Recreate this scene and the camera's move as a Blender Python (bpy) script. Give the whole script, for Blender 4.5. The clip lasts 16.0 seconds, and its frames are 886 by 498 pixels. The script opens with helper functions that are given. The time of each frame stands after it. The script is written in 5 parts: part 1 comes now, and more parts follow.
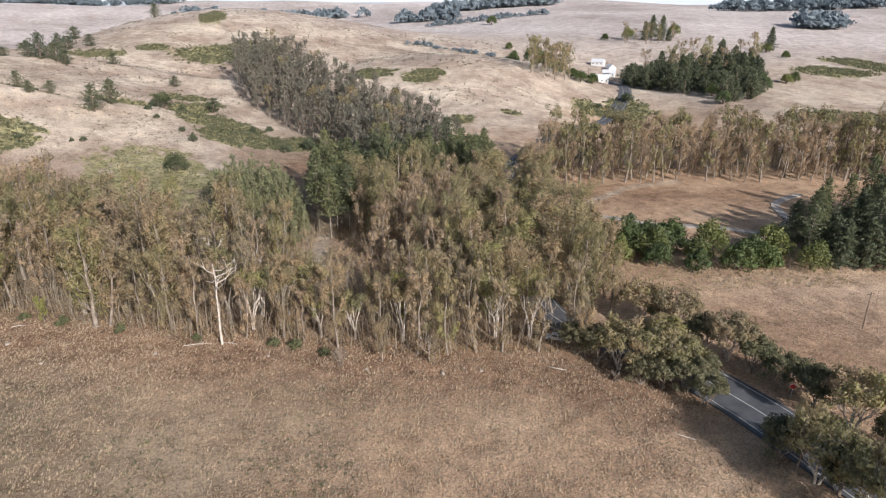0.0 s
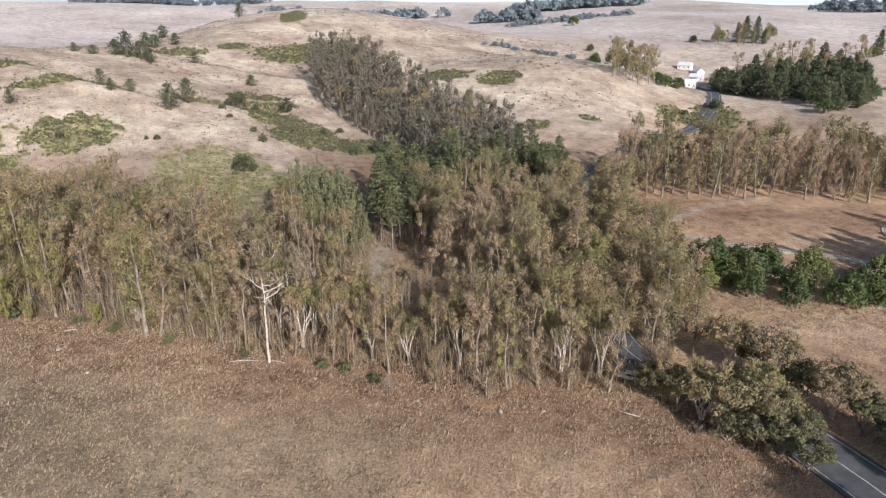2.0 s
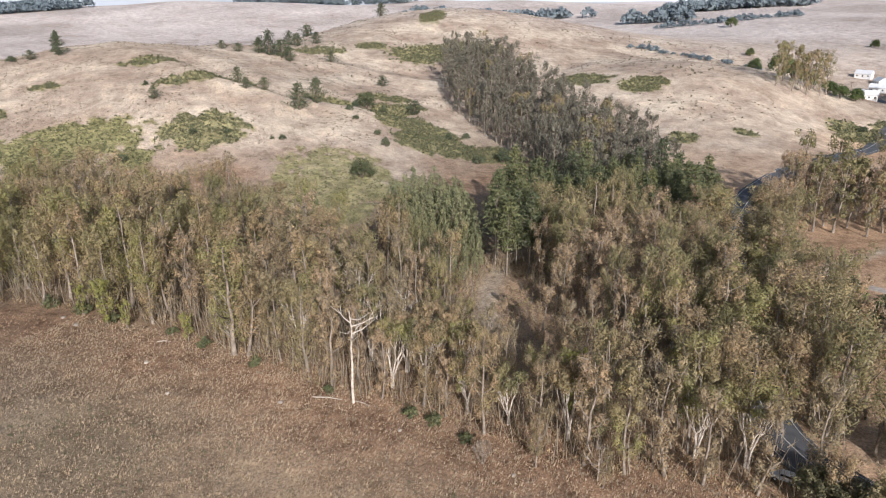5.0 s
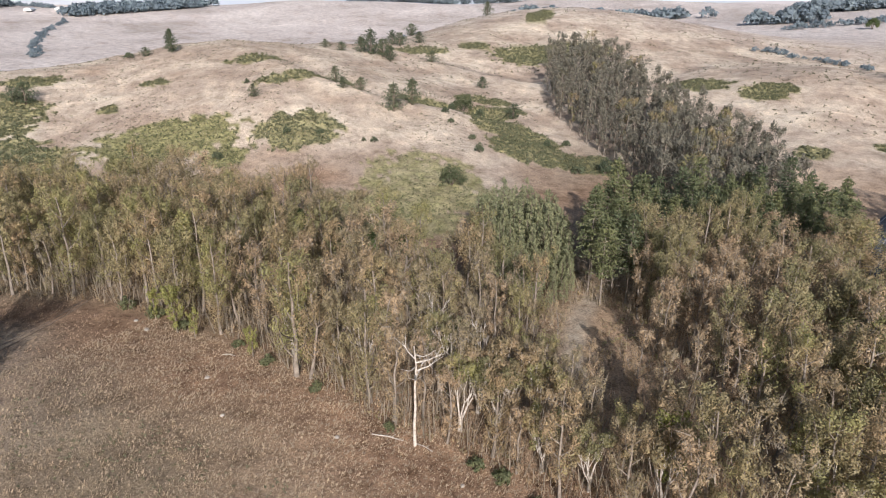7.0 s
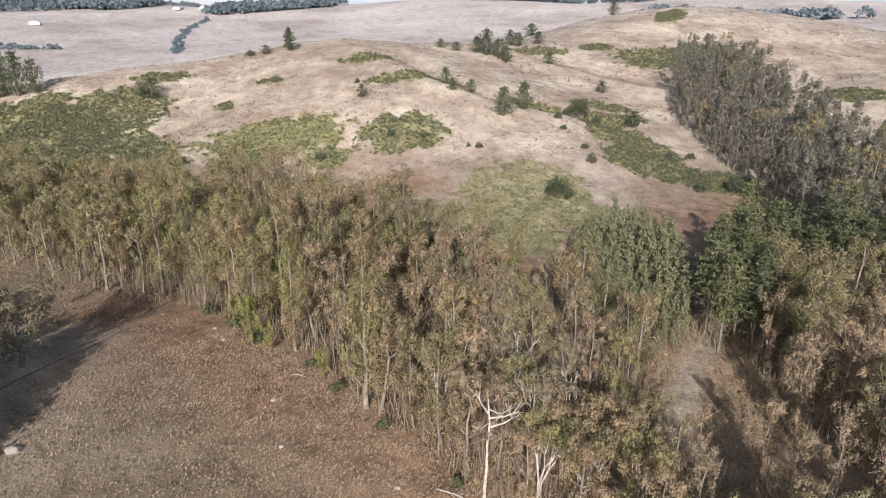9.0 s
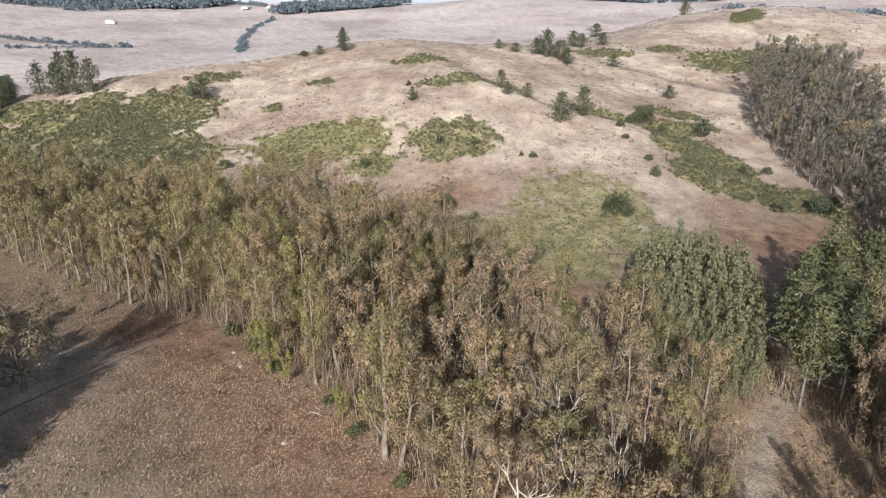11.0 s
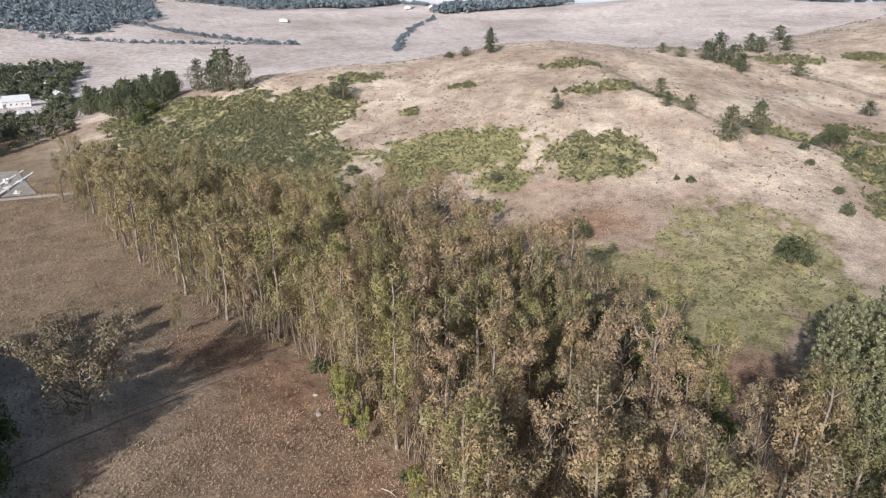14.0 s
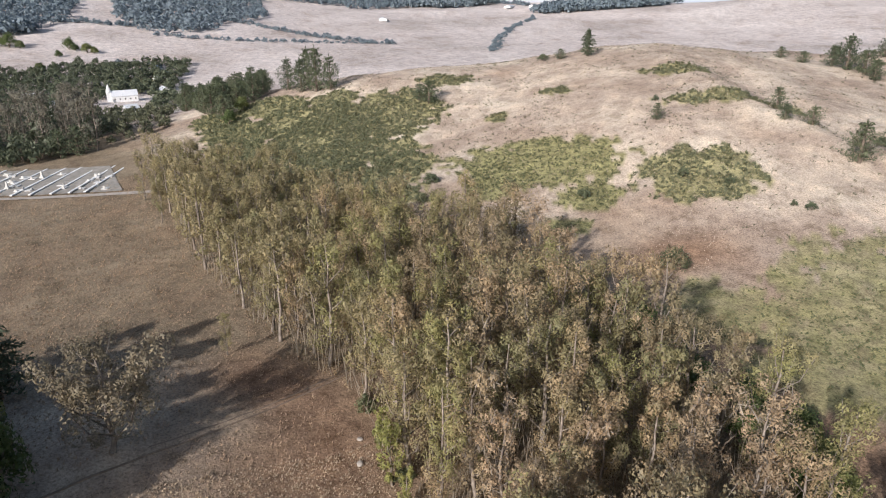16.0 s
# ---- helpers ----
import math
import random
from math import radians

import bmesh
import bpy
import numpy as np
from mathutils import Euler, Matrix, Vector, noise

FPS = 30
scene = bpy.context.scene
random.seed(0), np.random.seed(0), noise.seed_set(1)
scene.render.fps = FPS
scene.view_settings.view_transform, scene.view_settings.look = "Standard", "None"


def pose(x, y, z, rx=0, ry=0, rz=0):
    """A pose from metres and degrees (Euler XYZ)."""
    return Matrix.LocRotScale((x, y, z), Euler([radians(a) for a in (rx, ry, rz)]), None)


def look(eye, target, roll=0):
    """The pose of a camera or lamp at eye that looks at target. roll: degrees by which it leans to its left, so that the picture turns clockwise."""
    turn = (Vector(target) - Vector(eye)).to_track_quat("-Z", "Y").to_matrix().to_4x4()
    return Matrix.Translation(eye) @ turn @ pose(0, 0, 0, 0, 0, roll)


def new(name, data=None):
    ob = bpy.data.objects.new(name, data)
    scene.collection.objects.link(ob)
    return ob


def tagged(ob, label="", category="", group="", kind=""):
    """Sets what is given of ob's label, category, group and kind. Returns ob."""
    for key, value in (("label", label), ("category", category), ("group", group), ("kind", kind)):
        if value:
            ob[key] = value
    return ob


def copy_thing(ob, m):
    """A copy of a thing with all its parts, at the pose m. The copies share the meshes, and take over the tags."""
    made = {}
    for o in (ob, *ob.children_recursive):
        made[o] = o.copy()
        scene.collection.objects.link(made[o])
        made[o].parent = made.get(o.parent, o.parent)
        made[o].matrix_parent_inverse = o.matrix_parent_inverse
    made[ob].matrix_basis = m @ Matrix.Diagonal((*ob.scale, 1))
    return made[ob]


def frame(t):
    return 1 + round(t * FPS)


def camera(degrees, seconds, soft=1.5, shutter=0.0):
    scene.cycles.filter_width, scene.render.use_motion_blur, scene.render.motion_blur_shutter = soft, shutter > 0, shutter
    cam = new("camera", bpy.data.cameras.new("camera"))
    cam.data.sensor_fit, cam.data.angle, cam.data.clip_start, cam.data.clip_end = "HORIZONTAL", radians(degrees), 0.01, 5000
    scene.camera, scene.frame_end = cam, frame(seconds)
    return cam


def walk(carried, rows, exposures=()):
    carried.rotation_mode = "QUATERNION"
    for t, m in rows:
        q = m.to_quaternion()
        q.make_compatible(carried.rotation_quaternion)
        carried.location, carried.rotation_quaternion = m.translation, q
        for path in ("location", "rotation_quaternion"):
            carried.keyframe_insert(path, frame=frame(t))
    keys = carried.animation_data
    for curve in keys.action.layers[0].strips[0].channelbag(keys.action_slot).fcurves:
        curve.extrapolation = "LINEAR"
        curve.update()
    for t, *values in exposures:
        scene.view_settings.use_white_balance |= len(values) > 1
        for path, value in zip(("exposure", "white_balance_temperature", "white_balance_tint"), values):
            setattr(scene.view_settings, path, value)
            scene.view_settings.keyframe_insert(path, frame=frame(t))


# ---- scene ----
cam = camera(67.8, 16.0, 1.1)
METRES, EYE, TILT, LEAN, TURN = 125.0, 72.6, -20.6, 0.0, 0.0
ROWS = [
    (0.0, 0.0, 0.0, 0.0, 0.0, 0.0, -0.0),
    (0.5, 0.004, 0.0236, 0.0089, 1.38, -0.01, -0.52),
    (1.0, 0.0073, 0.048, 0.018, 2.95, -0.03, -1.12),
    (1.5, 0.0096, 0.0727, 0.0271, 4.58, -0.06, -1.74),
    (2.0, 0.0111, 0.0979, 0.0363, 6.2, -0.12, -2.35),
    (2.5, 0.0117, 0.1233, 0.0458, 7.77, -0.19, -2.94),
    (3.0, 0.0111, 0.1491, 0.0553, 9.37, -0.27, -3.55),
    (3.5, 0.0107, 0.1757, 0.0652, 11.3, -0.42, -4.25),
    (4.0, 0.0095, 0.2026, 0.0751, 13.25, -0.58, -4.96),
    (6.5, -0.009, 0.3444, 0.1263, 23.64, -1.86, -8.61),
    (7.0, -0.0162, 0.3736, 0.1368, 25.86, -2.22, -9.36),
    (7.5, -0.0239, 0.4031, 0.1477, 28.39, -2.67, -10.18),
    (8.0, -0.0323, 0.433, 0.1584, 30.82, -3.12, -10.93),
    (8.5, -0.0427, 0.4625, 0.1689, 33.35, -3.63, -11.71),
    (9.0, -0.0525, 0.4902, 0.179, 35.8, -4.16, -12.39),
    (11.5, -0.1257, 0.6303, 0.2296, 42.82, -5.82, -14.28),
    (12.0, -0.1432, 0.657, 0.2394, 45.19, -6.43, -14.86),
    (12.5, -0.1621, 0.6835, 0.2486, 47.45, -7.02, -15.39),
    (13.0, -0.1816, 0.7088, 0.258, 49.76, -7.65, -15.93),
    (13.5, -0.2021, 0.7339, 0.2672, 52.09, -8.31, -16.41),
    (14.0, -0.2236, 0.7585, 0.2758, 54.46, -8.98, -16.87),
    (14.5, -0.2476, 0.7828, 0.285, 56.98, -9.74, -17.39),
    (15.0, -0.2713, 0.806, 0.293, 59.31, -10.44, -17.78),
    (15.5, -0.2955, 0.8275, 0.3006, 61.27, -11.04, -18.13),
    (16.0, -0.3203, 0.8484, 0.3082, 62.99, -11.6, -18.39),
]
walk(cam, [(t, pose(0, 0, EYE, TILT, LEAN, TURN) @ pose(METRES * x, METRES * y, METRES * z, 90 + pitch, roll, yaw)) for t, x, y, z, yaw, pitch, roll in ROWS],
     [(0.0, 0.13), (16.0, 0.13)])

# ---- light: low hazy sun over the open field, pale sky ----
SUN_HEIGHT, SUN_TURN = 26.0, 148.0
world = bpy.data.worlds.new("sky")
scene.world = world
world.use_nodes = True
wn = world.node_tree
wn.nodes.clear()
sky = wn.nodes.new("ShaderNodeTexSky")
sky.sky_type, sky.sun_disc = "NISHITA", False
sky.sun_elevation, sky.sun_rotation = radians(SUN_HEIGHT), radians(SUN_TURN)
sky.air_density, sky.dust_density, sky.ozone_density = 1.0, 2.0, 1.5
back = wn.nodes.new("ShaderNodeBackground")
back.inputs["Strength"].default_value = 0.115
wout = wn.nodes.new("ShaderNodeOutputWorld")
wn.links.new(sky.outputs[0], back.inputs[0])
wn.links.new(back.outputs[0], wout.inputs[0])

sun = new("sun", bpy.data.lights.new("sun", "SUN"))
sun.data.energy, sun.data.angle, sun.data.color = 5.0, radians(0.9), (1.0, 0.97, 0.98)
_e, _r = radians(SUN_HEIGHT), radians(SUN_TURN)
sun.matrix_world = look((400 * math.cos(_e) * math.sin(_r), 400 * math.cos(_e) * math.cos(_r), 400 * math.sin(_e)), (0, 0, 0))


# ---- materials ----
def material(name, rough=0.9, spec=0.2):
    m = bpy.data.materials.new(name)
    m.use_nodes = True
    n = m.node_tree.nodes
    b = n["Principled BSDF"]
    b.inputs["Roughness"].default_value = rough
    b.inputs["Specular IOR Level"].default_value = spec
    return m, m.node_tree, b


def node(tree, kind, **sets):
    n = tree.nodes.new(kind)
    for k, v in sets.items():
        n.inputs[k].default_value = v
    return n


def ramp(tree, source, stops):
    r = tree.nodes.new("ShaderNodeValToRGB")
    while len(r.color_ramp.elements) < len(stops):
        r.color_ramp.elements.new(0.5)
    for e, (p, c) in zip(r.color_ramp.elements, stops):
        e.position, e.color = p, (*c, 1)
    tree.links.new(source, r.inputs[0])
    return r.outputs[0]


def mixed(tree, how, fac, a, b):
    m = tree.nodes.new("ShaderNodeMix")
    m.data_type, m.blend_type = "RGBA", how
    for sock, v in ((m.inputs[0], fac), (m.inputs[6], a), (m.inputs[7], b)):
        if isinstance(v, (int, float)):
            sock.default_value = v
        elif isinstance(v, tuple):
            sock.default_value = (*v, 1)
        else:
            tree.links.new(v, sock)
    return m.outputs[2]


def noise_of(tree, scale, detail=4.0, rough=0.55, vec=None):
    n = node(tree, "ShaderNodeTexNoise", Scale=scale, Detail=detail, Roughness=rough)
    if vec is None:
        vec = tree.nodes.new("ShaderNodeNewGeometry").outputs["Position"]
    tree.links.new(vec, n.inputs["Vector"])
    return n.outputs["Fac"]


def bumped(tree, bsdf, height, strength, distance):
    b = node(tree, "ShaderNodeBump", Strength=strength, Distance=distance)
    tree.links.new(height, b.inputs["Height"])
    tree.links.new(b.outputs[0], bsdf.inputs["Normal"])


def leaf_material(name, tree_tones, leaf_tones, gloss=0.55):
    """Foliage: one tone for each tree, broken up leaf by leaf, a little light passing through."""
    m, t, b = material(name, gloss, 0.3)
    drift = t.nodes.new("ShaderNodeMath")
    drift.operation = "MULTIPLY_ADD"
    t.links.new(noise_of(t, 0.13, 2.0), drift.inputs[0])
    drift.inputs[1].default_value = 0.5
    t.links.new(t.nodes.new("ShaderNodeObjectInfo").outputs["Random"], drift.inputs[2])
    fold = t.nodes.new("ShaderNodeMath")
    fold.operation = "PINGPONG"
    fold.inputs[1].default_value = 1.0
    t.links.new(drift.outputs[0], fold.inputs[0])
    whole = ramp(t, fold.outputs[0], tree_tones)
    single = ramp(t, t.nodes.new("ShaderNodeNewGeometry").outputs["Random Per Island"], leaf_tones)
    col = mixed(t, "MULTIPLY", 1.0, whole, single)
    tuft = ramp(t, noise_of(t, 0.55, 3.0), [(0.32, (0.74, 0.76, 0.78)), (0.5, (1.0, 1.0, 1.0)), (0.68, (1.2, 1.17, 1.12))])
    col = mixed(t, "MULTIPLY", 1.0, col, tuft)
    t.links.new(col, b.inputs["Base Color"])
    thin = t.nodes.new("ShaderNodeBsdfTranslucent")
    t.links.new(col, thin.inputs[0])
    mix = t.nodes.new("ShaderNodeMixShader")
    mix.inputs[0].default_value = 0.32
    t.links.new(b.outputs[0], mix.inputs[1])
    t.links.new(thin.outputs[0], mix.inputs[2])
    t.links.new(mix.outputs[0], t.nodes["Material Output"].inputs[0])
    return m


def plain_material(name, stops, scale, rough=0.85, bump=0.3, depth=0.05, spec=0.2):
    m, t, b = material(name, rough, spec)
    n = noise_of(t, scale, 6)
    t.links.new(ramp(t, n, stops), b.inputs["Base Color"])
    bumped(t, b, n, bump, depth)
    return m


LEAF = [(0.0, (0.86, 0.86, 0.86)), (0.5, (1.0, 1.0, 1.0)), (1.0, (1.13, 1.12, 1.1))]
SOFT = [(0.0, (0.8, 0.8, 0.8)), (0.5, (1.0, 1.0, 1.0)), (1.0, (1.2, 1.18, 1.1))]
M_EUC = leaf_material("eucalyptus_leaves", [(0.0, (0.186, 0.173, 0.092)), (0.18, (0.291, 0.247, 0.132)), (0.34, (0.361, 0.263, 0.157)), (0.48, (0.221, 0.209, 0.102)), (0.62, (0.331, 0.271, 0.151)), (0.76, (0.274, 0.260, 0.108)), (0.88, (0.395, 0.288, 0.177)), (1.0, (0.232, 0.196, 0.114))], LEAF)
# darker than M_EUC: the verge's shade is put into the leaf colour
M_VERGE = leaf_material("shade_darkened_leaves", [(0.0, (0.14, 0.14, 0.08)), (0.5, (0.19, 0.175, 0.1)), (1.0, (0.16, 0.16, 0.085))], LEAF)
M_GREY = leaf_material("dry_eucalyptus_leaves", [(0.0, (0.337, 0.254, 0.161)), (0.5, (0.415, 0.302, 0.193)), (1.0, (0.308, 0.256, 0.155))], LEAF)
M_DUSK = leaf_material("dusty_grey_leaves", [(0.0, (0.17, 0.163, 0.125)), (0.5, (0.205, 0.19, 0.148)), (1.0, (0.155, 0.155, 0.112))], LEAF)
M_GREENPINE = leaf_material("fresh_pine_needles", [(0.0, (0.09, 0.11, 0.065)), (0.5, (0.13, 0.15, 0.08)), (1.0, (0.195, 0.205, 0.095))], LEAF)
M_LIME = leaf_material("fresh_eucalyptus_leaves", [(0.0, (0.24, 0.25, 0.08)), (1.0, (0.3, 0.29, 0.1))], LEAF)
M_BROWN = leaf_material("brown_olive_leaves", [(0.0, (0.17, 0.14, 0.095)), (0.6, (0.23, 0.19, 0.125)), (1.0, (0.2, 0.16, 0.11))], LEAF)
M_PINE = leaf_material("pine_needles", [(0.0, (0.085, 0.105, 0.065)), (0.5, (0.11, 0.132, 0.078)), (1.0, (0.145, 0.162, 0.095))], LEAF)
M_DARKBUSH = leaf_material("dark_bush_leaves", [(0.0, (0.085, 0.1, 0.055)), (1.0, (0.115, 0.13, 0.065))], LEAF)
M_HEDGE = leaf_material("cypress_needles", [(0.0, (0.224, 0.241, 0.140)), (0.5, (0.258, 0.269, 0.151)), (1.0, (0.291, 0.289, 0.162))], LEAF)
M_BROAD = leaf_material("broad_leaves", [(0.0, (0.075, 0.11, 0.045)), (0.4, (0.12, 0.155, 0.055)), (0.7, (0.085, 0.115, 0.05)), (1.0, (0.2, 0.215, 0.075))], LEAF)
M_COPSE = leaf_material("copse_leaves", [(0.0, (0.085, 0.105, 0.065)), (0.5, (0.12, 0.135, 0.085)), (1.0, (0.17, 0.165, 0.1))], LEAF)
M_SCRUB = leaf_material("scrub_leaves", [(0.0, (0.148, 0.155, 0.09)), (0.5, (0.185, 0.18, 0.108)), (1.0, (0.165, 0.172, 0.095))], LEAF)
M_DOT = leaf_material("dark_shrub_leaves", [(0.0, (0.13, 0.125, 0.075)), (1.0, (0.18, 0.165, 0.1))], LEAF)
M_FERN = leaf_material("bracken_leaves", [(0.0, (0.115, 0.132, 0.068)), (0.5, (0.155, 0.16, 0.083)), (1.0, (0.135, 0.147, 0.073))], LEAF)
M_BLADE = [(0.0, (0.76, 0.75, 0.73)), (0.5, (0.98, 0.98, 0.98)), (1.0, (1.14, 1.14, 1.12))]
M_GRASS = leaf_material("dry_grass", [(0.0, (0.45, 0.345, 0.245)), (0.35, (0.42, 0.295, 0.2)), (0.7, (0.47, 0.375, 0.27)), (1.0, (0.41, 0.31, 0.215))], M_BLADE, 0.85)
M_STRAW = leaf_material("straw_grass", [(0.0, (0.47, 0.385, 0.3)), (1.0, (0.47, 0.385, 0.3))], M_BLADE, 0.85)
M_TWIG = leaf_material("bare_twigs", [(0.0, (0.3, 0.25, 0.195)), (0.5, (0.39, 0.325, 0.255)), (1.0, (0.3, 0.255, 0.2))], M_BLADE, 0.85)
M_BARK = plain_material("grey_bark", [(0.25, (0.13, 0.105, 0.085)), (0.5, (0.23, 0.19, 0.155)), (0.75, (0.38, 0.33, 0.275))], 1.3, 0.9, 0.5, 0.08)
M_PALE = plain_material("bleached_bark", [(0.25, (0.26, 0.22, 0.18)), (0.5, (0.5, 0.44, 0.38)), (0.75, (0.66, 0.6, 0.53))], 1.6, 0.8, 0.3, 0.05)
M_PBARK = plain_material("pine_bark", [(0.3, (0.1, 0.075, 0.06)), (0.7, (0.24, 0.19, 0.15))], 1.6, 0.95, 0.6, 0.08)
M_ASPHALT = plain_material("asphalt", [(0.3, (0.07, 0.072, 0.078)), (0.7, (0.12, 0.122, 0.13))], 0.35, 0.8, 0.15, 0.01)
M_SOIL = plain_material("bare_soil", [(0.3, (0.18, 0.135, 0.1)), (0.7, (0.29, 0.22, 0.165))], 0.9, 0.95, 0.4, 0.05)
M_LINE = plain_material("road_paint", [(0.35, (0.22, 0.22, 0.21)), (0.6, (0.5, 0.49, 0.46))], 2.0, 0.7, 0.05, 0.005)
M_GRAVEL = plain_material("pale_gravel", [(0.3, (0.3, 0.26, 0.22)), (0.7, (0.45, 0.4, 0.35))], 0.8, 0.95, 0.4, 0.03)
M_WHITE = plain_material("white_paint", [(0.3, (0.68, 0.67, 0.65)), (0.7, (0.82, 0.81, 0.79))], 0.7, 0.6, 0.05, 0.01)
M_ROOF = plain_material("grey_roofing", [(0.3, (0.17, 0.16, 0.16)), (0.7, (0.3, 0.29, 0.28))], 1.2, 0.8, 0.2, 0.02)
M_TIN = plain_material("pale_metal_roof", [(0.3, (0.55, 0.56, 0.58)), (0.7, (0.7, 0.7, 0.7))], 0.8, 0.45, 0.05, 0.01, 0.5)
M_STONE = plain_material("weathered_stone", [(0.3, (0.42, 0.4, 0.37)), (0.7, (0.66, 0.64, 0.6))], 3.0, 0.9, 0.4, 0.02)
M_CONCRETE = plain_material("concrete", [(0.3, (0.48, 0.46, 0.43)), (0.7, (0.68, 0.66, 0.63))], 1.5, 0.9, 0.2, 0.01)
M_GLASS = plain_material("dark_glass", [(0.3, (0.02, 0.022, 0.025)), (0.7, (0.04, 0.042, 0.045))], 1.0, 0.1, 0.0, 0.001, 0.6)
M_RUBBER = plain_material("black_rubber", [(0.3, (0.015, 0.015, 0.015)), (0.7, (0.03, 0.03, 0.03))], 6.0, 0.8, 0.1, 0.005)
M_RED = plain_material("red_paint", [(0.3, (0.5, 0.03, 0.02)), (0.7, (0.62, 0.05, 0.035))], 0.8, 0.35, 0.0, 0.001, 0.5)
M_POLE = plain_material("weathered_timber", [(0.3, (0.12, 0.09, 0.07)), (0.7, (0.24, 0.19, 0.15))], 2.5, 0.9, 0.5, 0.02)


# ---- mesh helpers ----
SOFT_NORMALS = {}


def mesh_of(name, verts, faces, mats, smooth=False, slots=None, normals=None):
    """A mesh from arrays; slots: the material of each face; normals: rounded ones for each corner point."""
    if normals is None and id(verts) in SOFT_NORMALS:
        normals = SOFT_NORMALS[id(verts)][1]
    me = bpy.data.meshes.new(name)
    if isinstance(faces, list) and len({len(f) for f in faces}) > 1:
        me.from_pydata([tuple(v) for v in verts], [], faces)
    else:
        v, f = np.asarray(verts, np.float32), np.asarray(faces, np.int32)
        me.vertices.add(len(v))
        me.vertices.foreach_set("co", v.ravel())
        me.loops.add(f.size)
        me.loops.foreach_set("vertex_index", f.ravel())
        me.polygons.add(len(f))
        me.polygons.foreach_set("loop_start", np.arange(len(f), dtype=np.int32) * f.shape[1])
    for m in mats if isinstance(mats, (list, tuple)) else [mats]:
        me.materials.append(m)
    if slots is not None:
        me.polygons.foreach_set("material_index", np.asarray(slots, np.int32))
    me.update(calc_edges=True)
    me.polygons.foreach_set("use_smooth", [smooth or normals is not None] * len(me.polygons))
    if normals is not None:
        me.normals_split_custom_set_from_vertices(np.asarray(normals).tolist())
    return me


def part(name, data, parent, label="", material=None):
    """Links a mesh (or a bmesh) as one part under a thing or a part."""
    if isinstance(data, bmesh.types.BMesh):
        me = bpy.data.meshes.new(name)
        data.to_mesh(me)
        data.free()
        me.materials.append(material)
        data = me
    ob = new(name, data)
    ob.parent = parent
    if label:
        tagged(ob, label)
    return ob


def thing(name, label, category, group="", kind="", at=None):
    ob = new(name)
    ob.empty_display_size = 0.5
    if at is not None:
        ob.matrix_basis = at
    return tagged(ob, label, category, group, kind)


def tube(verts, faces, line, radii, sides=5):
    """Adds a tapered tube along a line of points."""
    base = len(verts)
    n = len(line)
    for i, (p, r) in enumerate(zip(line, radii)):
        d = (Vector(line[min(i + 1, n - 1)]) - Vector(line[max(i - 1, 0)])).normalized()
        u = d.orthogonal().normalized()
        w = d.cross(u)
        for k in range(sides):
            a = 2 * math.pi * k / sides
            verts.append(tuple(Vector(p) + r * (math.cos(a) * u + math.sin(a) * w)))
    for i in range(n - 1):
        for k in range(sides):
            a, b = base + i * sides + k, base + i * sides + (k + 1) % sides
            faces.append((a, b, b + sides, a + sides))


def leaves(rng, centres, spread, count, size, droop=0.0, aspect=2.2, facing=1.2, shell=0.45):
    """Small pointed leaf blades scattered in ellipsoids round the centres. spread: (n, 3) radii."""
    c = np.repeat(np.asarray(centres, float), count, axis=0)
    s = np.repeat(np.asarray(spread, float), count, axis=0)
    n = len(c)
    d = rng.normal(size=(n, 3))
    d /= np.linalg.norm(d, axis=1)[:, None]
    p = c + d * s * (rng.random((n, 1)) ** shell)
    axis = rng.normal(size=(n, 3))
    axis[:, 2] += droop
    axis -= 0.65 * (axis * d).sum(1)[:, None] * d
    axis /= np.linalg.norm(axis, axis=1)[:, None]
    side = np.cross(axis, d * facing + rng.normal(size=(n, 3)) * 0.45)
    side /= np.linalg.norm(side, axis=1)[:, None] + 1e-9
    ln = size * (0.6 + 0.8 * rng.random((n, 1)))
    wd = ln / aspect
    v = np.stack([p - axis * ln * 0.5 - side * wd * 0.5, p - axis * ln * 0.5 + side * wd * 0.5, p + axis * ln * 0.5], axis=1)
    # every blade turns its upper side outwards, and the clump is shaded as one rounded mass
    g = np.cross(v[:, 1] - v[:, 0], v[:, 2] - v[:, 0])
    back = (g * d).sum(1) < 0
    v[back] = v[back][:, (1, 0, 2)]
    g[back] *= -1
    g /= np.linalg.norm(g, axis=1)[:, None] + 1e-9
    soft = d + 0.3 * g + np.array([0, 0, 0.15])
    soft /= np.linalg.norm(soft, axis=1)[:, None] + 1e-9
    v = v.reshape(-1, 3)
    SOFT_NORMALS[id(v)] = (v, np.repeat(soft, 3, axis=0))
    return v, np.arange(3 * n).reshape(-1, 3)


